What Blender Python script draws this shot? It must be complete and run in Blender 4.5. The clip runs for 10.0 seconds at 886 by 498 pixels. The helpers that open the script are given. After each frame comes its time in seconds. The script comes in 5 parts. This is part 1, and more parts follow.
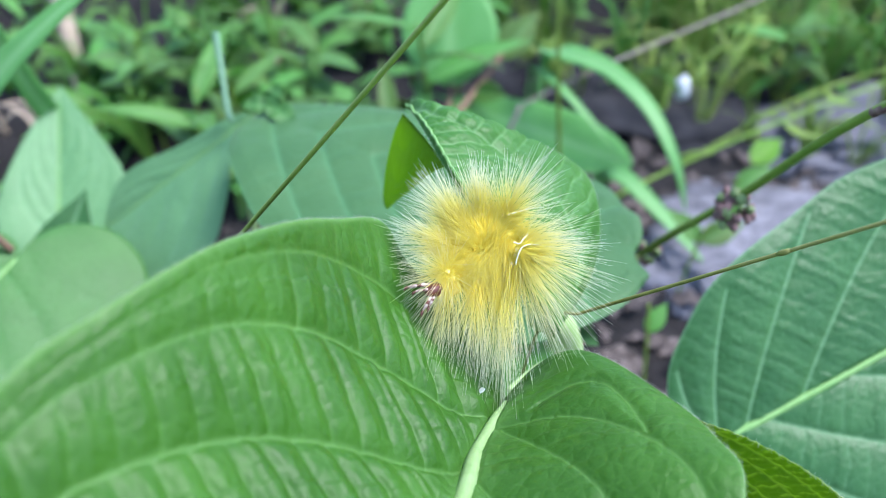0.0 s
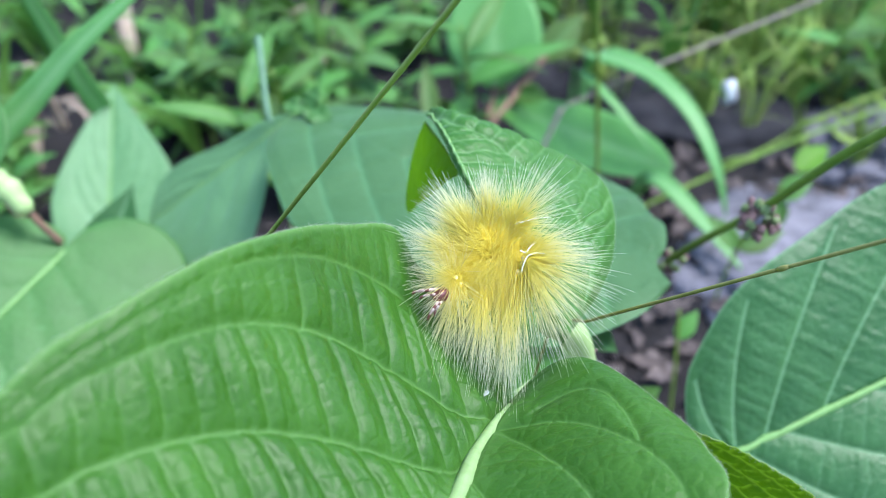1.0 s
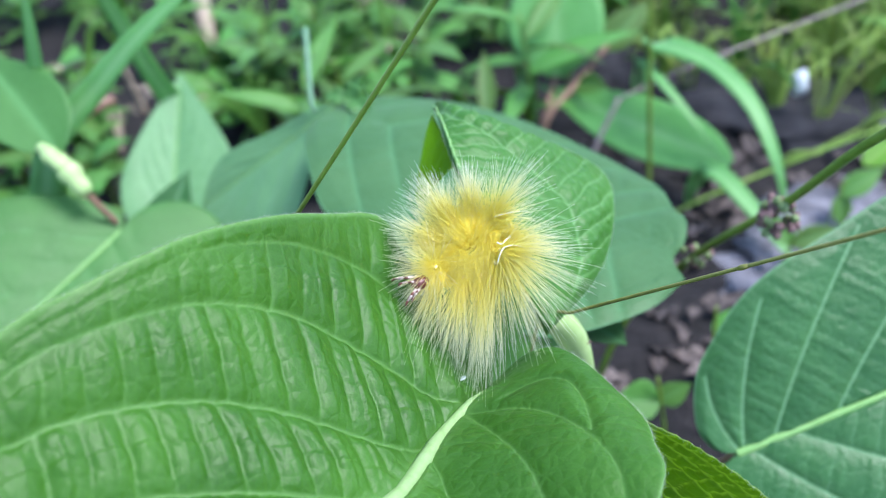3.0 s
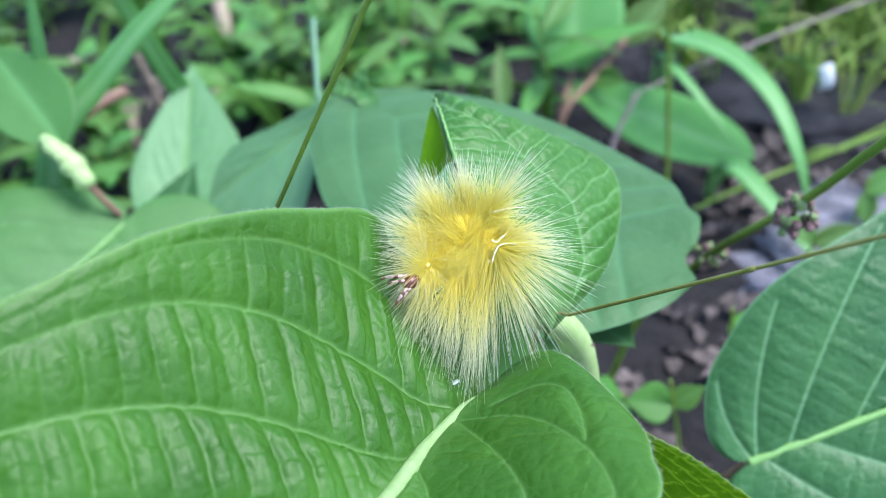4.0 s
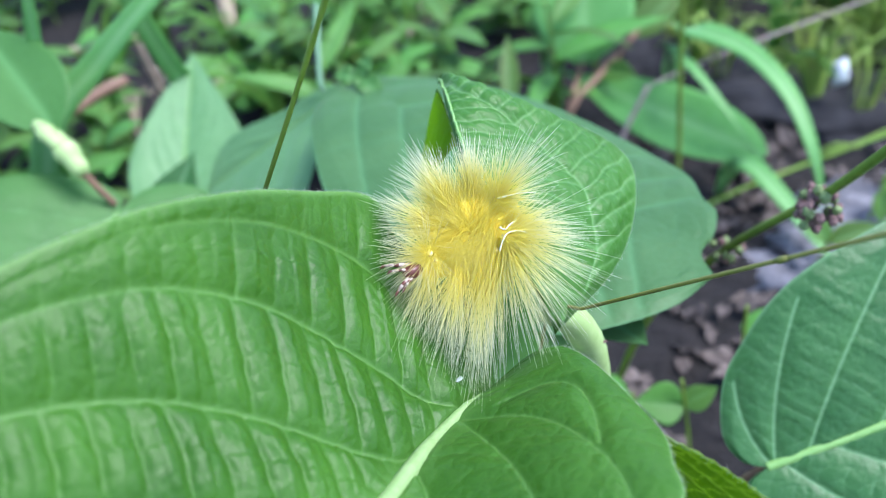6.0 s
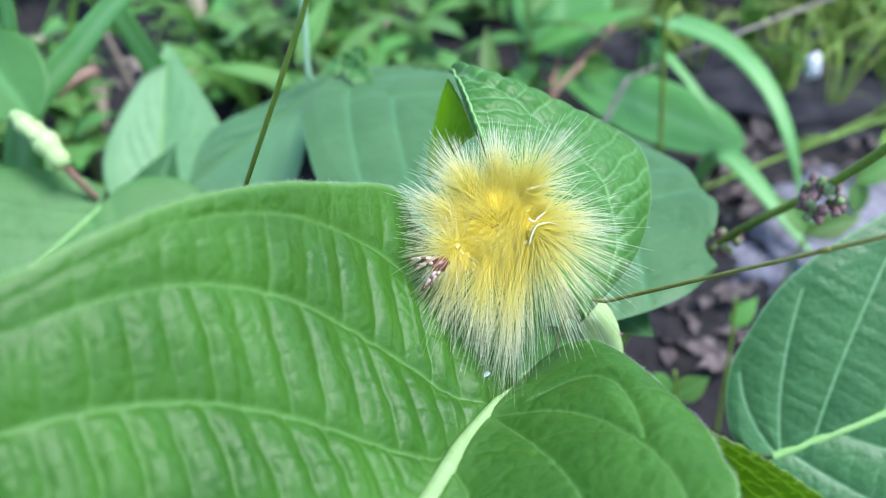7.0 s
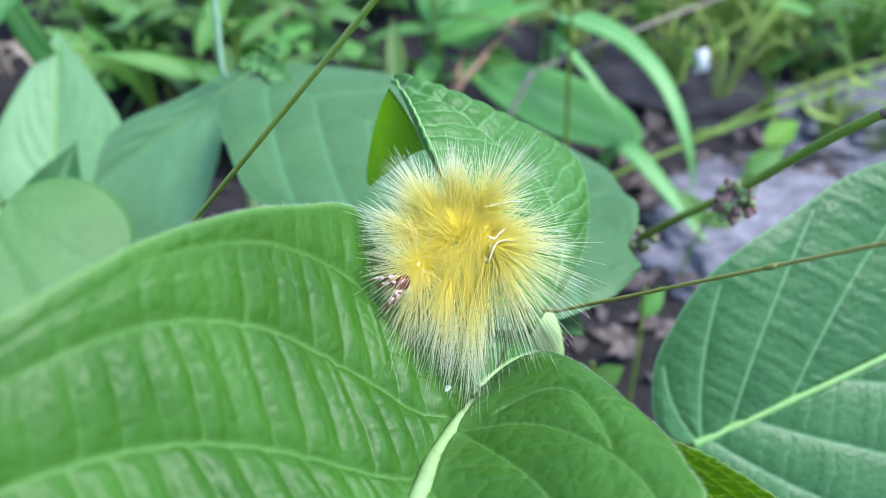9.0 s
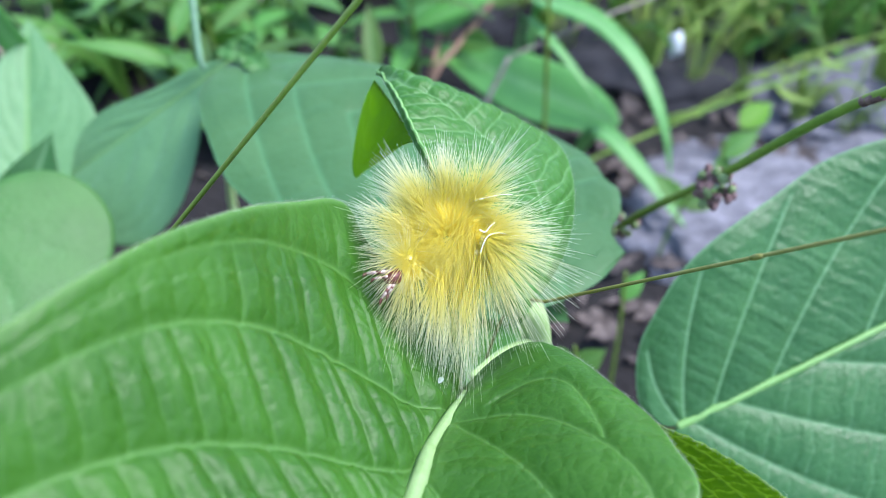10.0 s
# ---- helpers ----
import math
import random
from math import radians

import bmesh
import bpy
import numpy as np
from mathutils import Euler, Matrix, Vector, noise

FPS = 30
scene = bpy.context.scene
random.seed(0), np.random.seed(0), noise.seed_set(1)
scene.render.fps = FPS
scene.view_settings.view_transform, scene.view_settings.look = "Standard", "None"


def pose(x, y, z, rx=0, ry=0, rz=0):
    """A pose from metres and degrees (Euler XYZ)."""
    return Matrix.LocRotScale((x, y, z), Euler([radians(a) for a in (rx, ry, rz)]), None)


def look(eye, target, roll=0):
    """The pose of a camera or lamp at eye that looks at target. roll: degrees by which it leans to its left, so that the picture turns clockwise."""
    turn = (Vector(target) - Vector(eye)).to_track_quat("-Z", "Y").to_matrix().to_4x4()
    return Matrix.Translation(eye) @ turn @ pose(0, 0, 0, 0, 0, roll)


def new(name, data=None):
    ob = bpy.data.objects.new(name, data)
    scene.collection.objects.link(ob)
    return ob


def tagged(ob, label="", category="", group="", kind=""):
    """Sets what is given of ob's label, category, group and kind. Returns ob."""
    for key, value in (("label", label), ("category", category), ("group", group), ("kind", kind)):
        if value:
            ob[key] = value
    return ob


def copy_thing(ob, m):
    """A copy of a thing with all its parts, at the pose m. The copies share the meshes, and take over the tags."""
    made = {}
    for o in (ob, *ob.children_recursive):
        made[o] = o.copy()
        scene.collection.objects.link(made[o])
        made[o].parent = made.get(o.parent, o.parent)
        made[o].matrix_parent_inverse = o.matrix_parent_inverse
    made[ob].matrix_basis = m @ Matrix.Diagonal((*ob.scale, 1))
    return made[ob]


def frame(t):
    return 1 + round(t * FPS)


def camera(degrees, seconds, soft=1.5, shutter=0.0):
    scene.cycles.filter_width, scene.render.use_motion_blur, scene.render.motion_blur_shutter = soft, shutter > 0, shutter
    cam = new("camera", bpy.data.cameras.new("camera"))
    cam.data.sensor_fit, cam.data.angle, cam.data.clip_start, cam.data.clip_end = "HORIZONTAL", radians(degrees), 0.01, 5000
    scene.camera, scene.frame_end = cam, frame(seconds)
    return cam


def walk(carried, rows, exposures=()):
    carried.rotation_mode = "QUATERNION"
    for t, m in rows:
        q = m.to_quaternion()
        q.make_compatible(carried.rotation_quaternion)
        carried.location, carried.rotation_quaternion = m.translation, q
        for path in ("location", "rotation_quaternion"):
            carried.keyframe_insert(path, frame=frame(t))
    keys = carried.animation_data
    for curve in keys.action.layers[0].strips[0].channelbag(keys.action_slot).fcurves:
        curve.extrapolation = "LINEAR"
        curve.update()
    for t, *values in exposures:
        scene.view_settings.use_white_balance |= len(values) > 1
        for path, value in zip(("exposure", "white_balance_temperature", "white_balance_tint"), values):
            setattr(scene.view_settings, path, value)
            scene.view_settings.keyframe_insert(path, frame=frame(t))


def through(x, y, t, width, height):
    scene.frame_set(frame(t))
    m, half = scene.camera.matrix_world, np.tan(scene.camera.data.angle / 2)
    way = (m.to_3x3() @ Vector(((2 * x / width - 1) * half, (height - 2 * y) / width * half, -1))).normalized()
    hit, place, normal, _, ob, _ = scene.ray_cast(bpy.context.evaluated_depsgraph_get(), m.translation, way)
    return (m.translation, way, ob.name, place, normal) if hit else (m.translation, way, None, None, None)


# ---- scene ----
cam = camera(58.6, 10.0, soft=0.8)
cam.data.dof.use_dof = True
cam.data.dof.focus_distance = 0.176
cam.data.dof.aperture_fstop = 10.5
METRES, EYE, TILT, LEAN, TURN = 0.11, 0.31, -36.0, 0.0, 0.0
ROWS = [
    (0.0, 0.0, 0.0, 0.0, -0.0, 0.0, 0.0),
    (0.5, 0.0254, -0.0257, 0.002, 1.77, -0.11, -0.83),
    (1.0, 0.0876, -0.0552, 0.021, 3.62, -0.26, -1.41),
    (1.5, 0.1428, -0.0728, 0.0213, 5.42, -0.51, -1.82),
    (2.0, 0.1974, -0.0947, 0.0126, 7.06, -0.84, -2.18),
    (2.5, 0.2732, -0.1195, 0.0327, 8.54, -1.15, -2.55),
    (4.0, 0.3677, -0.0109, 0.0444, 11.38, -1.9, -3.33),
    (4.5, 0.3935, 0.0443, 0.0363, 11.84, -2.01, -3.64),
    (5.0, 0.3699, 0.0795, 0.036, 12.09, -2.0, -3.96),
    (6.5, 0.3182, 0.1025, 0.0116, 10.9, -2.13, -3.69),
    (7.0, 0.2176, 0.1084, 0.0086, 8.96, -2.34, -3.66),
    (7.5, 0.1512, 0.1143, 0.0364, 6.54, -2.42, -3.91),
    (8.0, 0.126, 0.0942, 0.0653, 4.17, -2.36, -3.91),
    (8.5, 0.1046, 0.0913, 0.0639, 2.3, -2.63, -3.57),
    (9.0, 0.0788, 0.0829, 0.07, 0.96, -3.15, -2.97),
    (9.5, 0.055, 0.0627, 0.0849, -0.03, -3.81, -2.45),
    (10.0, 0.0466, 0.0717, 0.0912, -0.88, -4.33, -2.23),
]
from mathutils.bvhtree import BVHTree

walk(cam, [(t, pose(0, 0, EYE, TILT, LEAN, TURN) @ pose(METRES * x, METRES * y, METRES * z, 90 + pitch, roll, yaw)) for t, x, y, z, yaw, pitch, roll in ROWS],
     exposures=[(0.0, 1.60, 6250, 14), (10.0, 1.60, 6250, 14)])

# ---- world and sun: open shade under a bright overcast sky ----
SUN_EL, SUN_AZ = 63.0, 92.0
world = bpy.data.worlds.new("world")
scene.world = world
world.use_nodes = True
wn = world.node_tree
sky = wn.nodes.new("ShaderNodeTexSky")
sky.sky_type = "NISHITA"
sky.sun_disc = False
sky.sun_elevation, sky.sun_rotation = radians(SUN_EL), radians(SUN_AZ)
sky.air_density, sky.dust_density, sky.ozone_density = 1.0, 1.0, 1.6
wn.links.new(sky.outputs[0], wn.nodes["Background"].inputs[0])
wn.nodes["Background"].inputs[1].default_value = 0.134
sun = new("sun", bpy.data.lights.new("sun", "SUN"))
sun.data.energy, sun.data.angle, sun.data.color = 1.7, radians(24), (0.99, 0.99, 1.0)
sun.matrix_world = look((0, 0, 0), (-math.sin(radians(SUN_AZ)) * math.cos(radians(SUN_EL)), -math.cos(radians(SUN_AZ)) * math.cos(radians(SUN_EL)), -math.sin(radians(SUN_EL))))


# ---- materials ----
def node_material(name):
    m = bpy.data.materials.new(name)
    m.use_nodes = True
    t = m.node_tree
    b = t.nodes["Principled BSDF"]
    return m, t, b


def add_noise(t, scale, detail=4.0, rough=0.55, coord="Object"):
    tc = t.nodes.new("ShaderNodeTexCoord")
    n = t.nodes.new("ShaderNodeTexNoise")
    n.inputs["Scale"].default_value, n.inputs["Detail"].default_value, n.inputs["Roughness"].default_value = scale, detail, rough
    t.links.new(tc.outputs[coord], n.inputs["Vector"])
    return n


def add_ramp(t, source, stops):
    r = t.nodes.new("ShaderNodeValToRGB")
    while len(r.color_ramp.elements) < len(stops):
        r.color_ramp.elements.new(0.5)
    for e, (p, c) in zip(r.color_ramp.elements, stops):
        e.position, e.color = p, (*c, 1.0)
    t.links.new(source, r.inputs[0])
    return r


def add_mix(t, fac, a, b, blend="MIX"):
    m = t.nodes.new("ShaderNodeMix")
    m.data_type, m.blend_type = "RGBA", blend
    for sock, v in ((m.inputs[0], fac), (m.inputs[6], a), (m.inputs[7], b)):
        if isinstance(v, (int, float)):
            sock.default_value = v
        elif isinstance(v, tuple):
            sock.default_value = (*v, 1.0)
        else:
            t.links.new(v, sock)
    return m.outputs[2]


def leaf_material(name, deep, light, vein, rough=0.42, through=0.30, glow=(0.22, 0.42, 0.03), grain=2600.0, bump=0.25, mottle=45.0, spread=0.0, net=260.0, lines=0.12, shine=0.36, cells=0.38):
    """Leaf lamina: two-scale mottling, paler veins, soft gloss, and light that passes through."""
    m, t, b = node_material(name)
    big, fine = add_noise(t, mottle, 5.0), add_noise(t, grain, 3.0)
    base = add_ramp(t, big.outputs["Fac"], [(0.3, deep), (0.7, light)]).outputs[0]
    base = add_mix(t, 0.20, base, add_ramp(t, fine.outputs["Fac"], [(0.36, tuple(c * 0.6 for c in deep)), (0.64, tuple(min(1, c * 1.3 + 0.004) for c in light))]).outputs[0])
    if spread:
        info = t.nodes.new("ShaderNodeObjectInfo")
        hsv = t.nodes.new("ShaderNodeHueSaturation")
        span = t.nodes.new("ShaderNodeMapRange")
        span.inputs[3].default_value, span.inputs[4].default_value = 1 - spread, 1 + spread
        hue = t.nodes.new("ShaderNodeMapRange")
        hue.inputs[3].default_value, hue.inputs[4].default_value = 0.475, 0.515
        t.links.new(info.outputs["Random"], span.inputs[0])
        t.links.new(info.outputs["Random"], hue.inputs[0])
        t.links.new(span.outputs[0], hsv.inputs["Value"])
        t.links.new(hue.outputs[0], hsv.inputs["Hue"])
        t.links.new(base, hsv.inputs["Color"])
        base = hsv.outputs[0]
    at = t.nodes.new("ShaderNodeAttribute")
    at.attribute_name = "vein"
    vo = t.nodes.new("ShaderNodeTexVoronoi")
    vo.feature = "DISTANCE_TO_EDGE"
    vo.inputs["Scale"].default_value = net
    tc = t.nodes.new("ShaderNodeTexCoord")
    t.links.new(tc.outputs["Object"], vo.inputs["Vector"])
    line = t.nodes.new("ShaderNodeMapRange")
    line.inputs[2].default_value, line.inputs[3].default_value, line.inputs[4].default_value = 0.10, lines, 0.0
    t.links.new(vo.outputs["Distance"], line.inputs[0])
    base = add_mix(t, line.outputs[0], base, vein)
    base = add_mix(t, at.outputs["Fac"], base, vein)
    t.links.new(base, b.inputs["Base Color"])
    rr = t.nodes.new("ShaderNodeMapRange")
    rr.inputs[3].default_value, rr.inputs[4].default_value = rough - 0.07, rough + 0.10
    t.links.new(big.outputs["Fac"], rr.inputs[0])
    t.links.new(rr.outputs[0], b.inputs["Roughness"])
    b.inputs["Specular IOR Level"].default_value = shine
    bp = t.nodes.new("ShaderNodeBump")
    bp.inputs["Strength"].default_value, bp.inputs["Distance"].default_value = bump, 0.0003
    t.links.new(fine.outputs["Fac"], bp.inputs["Height"])
    cell = t.nodes.new("ShaderNodeMapRange")
    cell.inputs[2].default_value = 0.35
    t.links.new(vo.outputs["Distance"], cell.inputs[0])
    b2 = t.nodes.new("ShaderNodeBump")
    b2.inputs["Strength"].default_value, b2.inputs["Distance"].default_value = cells, 0.0003
    t.links.new(cell.outputs[0], b2.inputs["Height"])
    t.links.new(bp.outputs[0], b2.inputs["Normal"])
    t.links.new(b2.outputs[0], b.inputs["Normal"])
    tr = t.nodes.new("ShaderNodeBsdfTranslucent")
    t.links.new(add_mix(t, 0.6, base, glow), tr.inputs[0])
    mx = t.nodes.new("ShaderNodeMixShader")
    mx.inputs[0].default_value = through
    t.links.new(b.outputs[0], mx.inputs[1])
    t.links.new(tr.outputs[0], mx.inputs[2])
    t.links.new(mx.outputs[0], t.nodes["Material Output"].inputs[0])
    return m


def plain_material(name, dark, light, rough=0.7, scale=120.0, bump=0.3, distance=0.001, metal=0.0):
    m, t, b = node_material(name)
    n, f = add_noise(t, scale, 6.0), add_noise(t, scale * 9, 3.0)
    c = add_ramp(t, n.outputs["Fac"], [(0.3, dark), (0.7, light)]).outputs[0]
    c = add_mix(t, 0.3, c, add_ramp(t, f.outputs["Fac"], [(0.35, dark), (0.65, light)]).outputs[0])
    t.links.new(c, b.inputs["Base Color"])
    b.inputs["Roughness"].default_value, b.inputs["Metallic"].default_value = rough, metal
    bp = t.nodes.new("ShaderNodeBump")
    bp.inputs["Strength"].default_value, bp.inputs["Distance"].default_value = bump, distance
    t.links.new(n.outputs["Fac"], bp.inputs["Height"])
    t.links.new(bp.outputs[0], b.inputs["Normal"])
    return m


def hair_material(name, root, middle, tip, through=0.45):
    """Fine translucent hair, coloured from root to tip by the attribute "along"."""
    m, t, b = node_material(name)
    at = t.nodes.new("ShaderNodeAttribute")
    at.attribute_name = "along"
    c = add_ramp(t, at.outputs["Fac"], [(0.0, root), (0.42, middle), (0.85, tip)]).outputs[0]
    t.links.new(c, b.inputs["Base Color"])
    b.inputs["Roughness"].default_value = 0.45
    tr = t.nodes.new("ShaderNodeBsdfTranslucent")
    t.links.new(c, tr.inputs[0])
    mx = t.nodes.new("ShaderNodeMixShader")
    mx.inputs[0].default_value = through
    t.links.new(b.outputs[0], mx.inputs[1])
    t.links.new(tr.outputs[0], mx.inputs[2])
    t.links.new(mx.outputs[0], t.nodes["Material Output"].inputs[0])
    return m


M_LEAF = leaf_material("leaf_fresh", (0.023, 0.100, 0.006), (0.047, 0.164, 0.013), (0.14, 0.31, 0.08), rough=0.43, through=0.15, lines=0.08, net=300.0, cells=0.45, shine=0.34, bump=0.3)
M_CURL = leaf_material("leaf_young", (0.045, 0.185, 0.022), (0.070, 0.245, 0.038), (0.22, 0.45, 0.17), rough=0.42, shine=0.42, through=0.36)
# base brighter than leaf_young: light shining through the fold is put into the colour
M_FLAP = leaf_material("leaf_fold_painted_glow", (0.18, 0.37, 0.012), (0.24, 0.44, 0.020), (0.12, 0.30, 0.02), rough=0.6, through=0.72, glow=(0.55, 0.80, 0.03))
M_DARK = leaf_material("leaf_mature", (0.025, 0.116, 0.030), (0.048, 0.172, 0.048), (0.18, 0.38, 0.18), rough=0.40, through=0.2, glow=(0.14, 0.36, 0.06), shine=0.40, lines=0.06)
M_BACK = leaf_material("leaf_broad", (0.056, 0.178, 0.066), (0.082, 0.230, 0.092), (0.12, 0.33, 0.14), rough=0.48, through=0.25, spread=0.12)
M_MID = leaf_material("leaf_mid", (0.058, 0.190, 0.042), (0.088, 0.250, 0.062), (0.14, 0.36, 0.12), rough=0.46, through=0.3)
M_PALE = leaf_material("leaf_pale", (0.112, 0.280, 0.110), (0.158, 0.350, 0.148), (0.22, 0.47, 0.24), rough=0.42, through=0.2, glow=(0.30, 0.66, 0.34))
M_BRIGHT = leaf_material("leaf_bright", (0.095, 0.320, 0.075), (0.150, 0.420, 0.120), (0.24, 0.50, 0.20), rough=0.42, through=0.25, glow=(0.3, 0.6, 0.08))
M_UNDER = leaf_material("leaf_underside", (0.045, 0.150, 0.004), (0.080, 0.210, 0.008), (0.45, 0.62, 0.06), rough=0.6, through=0.52, glow=(0.50, 0.76, 0.02))
M_HERB = leaf_material("herb_leaf", (0.072, 0.220, 0.038), (0.135, 0.345, 0.072), (0.15, 0.36, 0.11), rough=0.45, through=0.38, spread=0.35)
M_GRASS = leaf_material("grass_blade", (0.080, 0.230, 0.026), (0.142, 0.340, 0.055), (0.16, 0.40, 0.10), rough=0.42, through=0.42, spread=0.3)
M_YGRASS = leaf_material("yellowish_grass", (0.20, 0.36, 0.05), (0.36, 0.50, 0.11), (0.26, 0.40, 0.12), rough=0.45, through=0.35, spread=0.3)
M_VIVID = leaf_material("leaf_vivid", (0.09, 0.28, 0.012), (0.15, 0.38, 0.022), (0.2, 0.42, 0.05), rough=0.45, through=0.4)
M_PALESTEM = plain_material("bluish_stem", (0.08, 0.20, 0.10), (0.14, 0.28, 0.16), 0.5, 250, 0.3, 0.0003)
M_STRAW = plain_material("dry_straw", (0.34, 0.26, 0.17), (0.60, 0.50, 0.40), 0.7, 200, 0.4, 0.0005)
M_RIB = plain_material("leaf_rib", (0.16, 0.36, 0.09), (0.24, 0.45, 0.15), 0.5, 400, 0.15, 0.0002)
M_MAINRIB = plain_material("pale_midrib", (0.20, 0.35, 0.11), (0.28, 0.43, 0.18), 0.6, 400, 0.15, 0.0002)
M_STALK = plain_material("green_stalk", (0.110, 0.200, 0.020), (0.175, 0.280, 0.040), 0.45, 300, 0.3, 0.0003)
M_CULM = plain_material("brownish_culm", (0.14, 0.155, 0.025), (0.22, 0.23, 0.055), 0.45, 300, 0.3, 0.0003)
M_PETIOLE = plain_material("pale_petiole", (0.30, 0.46, 0.16), (0.42, 0.58, 0.25), 0.5, 250, 0.3, 0.0003)
M_REDSTEM = plain_material("red_stem", (0.16, 0.09, 0.06), (0.28, 0.17, 0.11), 0.55, 200, 0.4, 0.0004)
M_TWIG = plain_material("dry_twig", (0.28, 0.21, 0.19), (0.50, 0.41, 0.38), 0.8, 150, 0.6, 0.001)
M_BUD = plain_material("flower_bud", (0.055, 0.022, 0.022), (0.30, 0.19, 0.18), 0.75, 500, 0.8, 0.0006)
M_BUDGREEN = plain_material("bud_scale", (0.10, 0.18, 0.06), (0.22, 0.30, 0.12), 0.7, 500, 0.6, 0.0006)
# soil is near black all over, so that gaps between plants come out dark
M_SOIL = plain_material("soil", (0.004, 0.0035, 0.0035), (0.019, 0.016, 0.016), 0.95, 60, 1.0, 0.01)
M_STONE = plain_material("pale_stone", (0.055, 0.055, 0.066), (0.28, 0.275, 0.31), 0.85, 90, 0.8, 0.004)
M_ROCK = plain_material("dark_rock", (0.008, 0.008, 0.010), (0.034, 0.034, 0.040), 0.95, 40, 0.9, 0.006)
M_LITTER = plain_material("leaf_litter", (0.008, 0.006, 0.006), (0.21, 0.17, 0.155), 0.85, 70, 0.7, 0.002)
M_HAIR = hair_material("yellow_hair", (1.0, 0.93, 0.26), (1.0, 0.965, 0.52), (1.0, 1.0, 0.88), 0.8)
M_DOWN = hair_material("deep_yellow_hair", (1.0, 0.92, 0.22), (1.0, 0.94, 0.30), (1.0, 0.96, 0.46), 0.75)
M_STRAND = plain_material("white_strand", (0.88, 0.86, 0.74), (0.95, 0.94, 0.88), 0.5, 900, 0.3, 0.0001)
M_FUZZ = hair_material("leaf_fuzz", (0.5, 0.62, 0.4), (0.7, 0.78, 0.62), (0.8, 0.85, 0.75))
M_SKIN = plain_material("larva_skin", (0.99, 0.81, 0.08), (1.0, 0.87, 0.16), 0.5, 600, 0.4, 0.0003)
M_WART = plain_material("pale_wart", (0.80, 0.66, 0.30), (0.90, 0.80, 0.46), 0.5, 900, 0.4, 0.0002)
M_HEAD = plain_material("reddish_head", (0.04, 0.010, 0.008), (0.18, 0.055, 0.04), 0.35, 900, 0.3, 0.0002)
M_LEG = plain_material("pale_leg", (0.16, 0.08, 0.06), (0.72, 0.62, 0.57), 0.4, 900, 0.4, 0.0002)
M_FLAKE = plain_material("white_flake", (0.70, 0.78, 0.80), (0.90, 0.93, 0.93), 0.5, 900, 0.3, 0.0001)


# ---- building helpers ----
def mesh_of(name, verts, faces, material, attrs=(), smooth=True):
    me = bpy.data.meshes.new(name)
    me.from_pydata(np.asarray(verts, float).tolist(), [], faces if isinstance(faces, list) else faces.tolist())
    me.materials.append(material)
    for key, values in attrs:
        me.attributes.new(key, "FLOAT", "POINT").data.foreach_set("value", np.asarray(values, np.float32))
    if smooth:
        me.polygons.foreach_set("use_smooth", [True] * len(me.polygons))
    me.update()
    return me


def put(name, me, parent=None, label=""):
    ob = new(name, me)
    if parent is not None:
        ob.parent = parent
    if label:
        ob["label"] = label
    return ob


def catmull(points, n):
    """n points along a smooth curve through the control points."""
    p = np.asarray(points, float)
    p = np.vstack([2 * p[0] - p[1], p, 2 * p[-1] - p[-2]])
    seg = np.linalg.norm(np.diff(p[1:-1], axis=0), axis=1)
    at = np.r_[0, np.cumsum(seg)]
    u = np.linspace(0, at[-1], n)
    k = np.clip(np.searchsorted(at, u, side="right") - 1, 0, len(seg) - 1)
    f = ((u - at[k]) / seg[k])[:, None]
    a, b, c, d = p[k], p[k + 1], p[k + 2], p[k + 3]
    return 0.5 * (2 * b + (c - a) * f + (2 * a - 5 * b + 4 * c - d) * f**2 + (3 * b - a - 3 * c + d) * f**3)


def tube(points, radii, sides=8, caps=True):
    """Vertices and faces of a tapered tube along points."""
    p = np.asarray(points, float)
    r = np.broadcast_to(np.asarray(radii, float), (len(p),))
    d = np.gradient(p, axis=0)
    d /= np.linalg.norm(d, axis=1)[:, None] + 1e-12
    ref = np.array([0.31, 0.17, 0.93]) if abs(d[0] @ [0.31, 0.17, 0.93]) < 0.9 else np.array([0.9, -0.2, 0.1])
    a = np.cross(d, ref)
    a /= np.linalg.norm(a, axis=1)[:, None] + 1e-12
    b = np.cross(d, a)
    ang = np.linspace(0, 2 * np.pi, sides, endpoint=False)
    v = p[:, None] + r[:, None, None] * (np.cos(ang)[None, :, None] * a[:, None] + np.sin(ang)[None, :, None] * b[:, None])
    n = len(p)
    faces = [[i * sides + j, i * sides + (j + 1) % sides, (i + 1) * sides + (j + 1) % sides, (i + 1) * sides + j] for i in range(n - 1) for j in range(sides)]
    if caps:
        faces += [list(range(sides))[::-1], [(n - 1) * sides + j for j in range(sides)]]
    return v.reshape(-1, 3), faces


def axes_of(y_dir, z_dir):
    y = np.array(y_dir, float)
    y /= np.linalg.norm(y)
    z = np.array(z_dir, float)
    z -= y * (z @ y)
    z /= np.linalg.norm(z)
    return np.stack([np.cross(y, z), y, z])


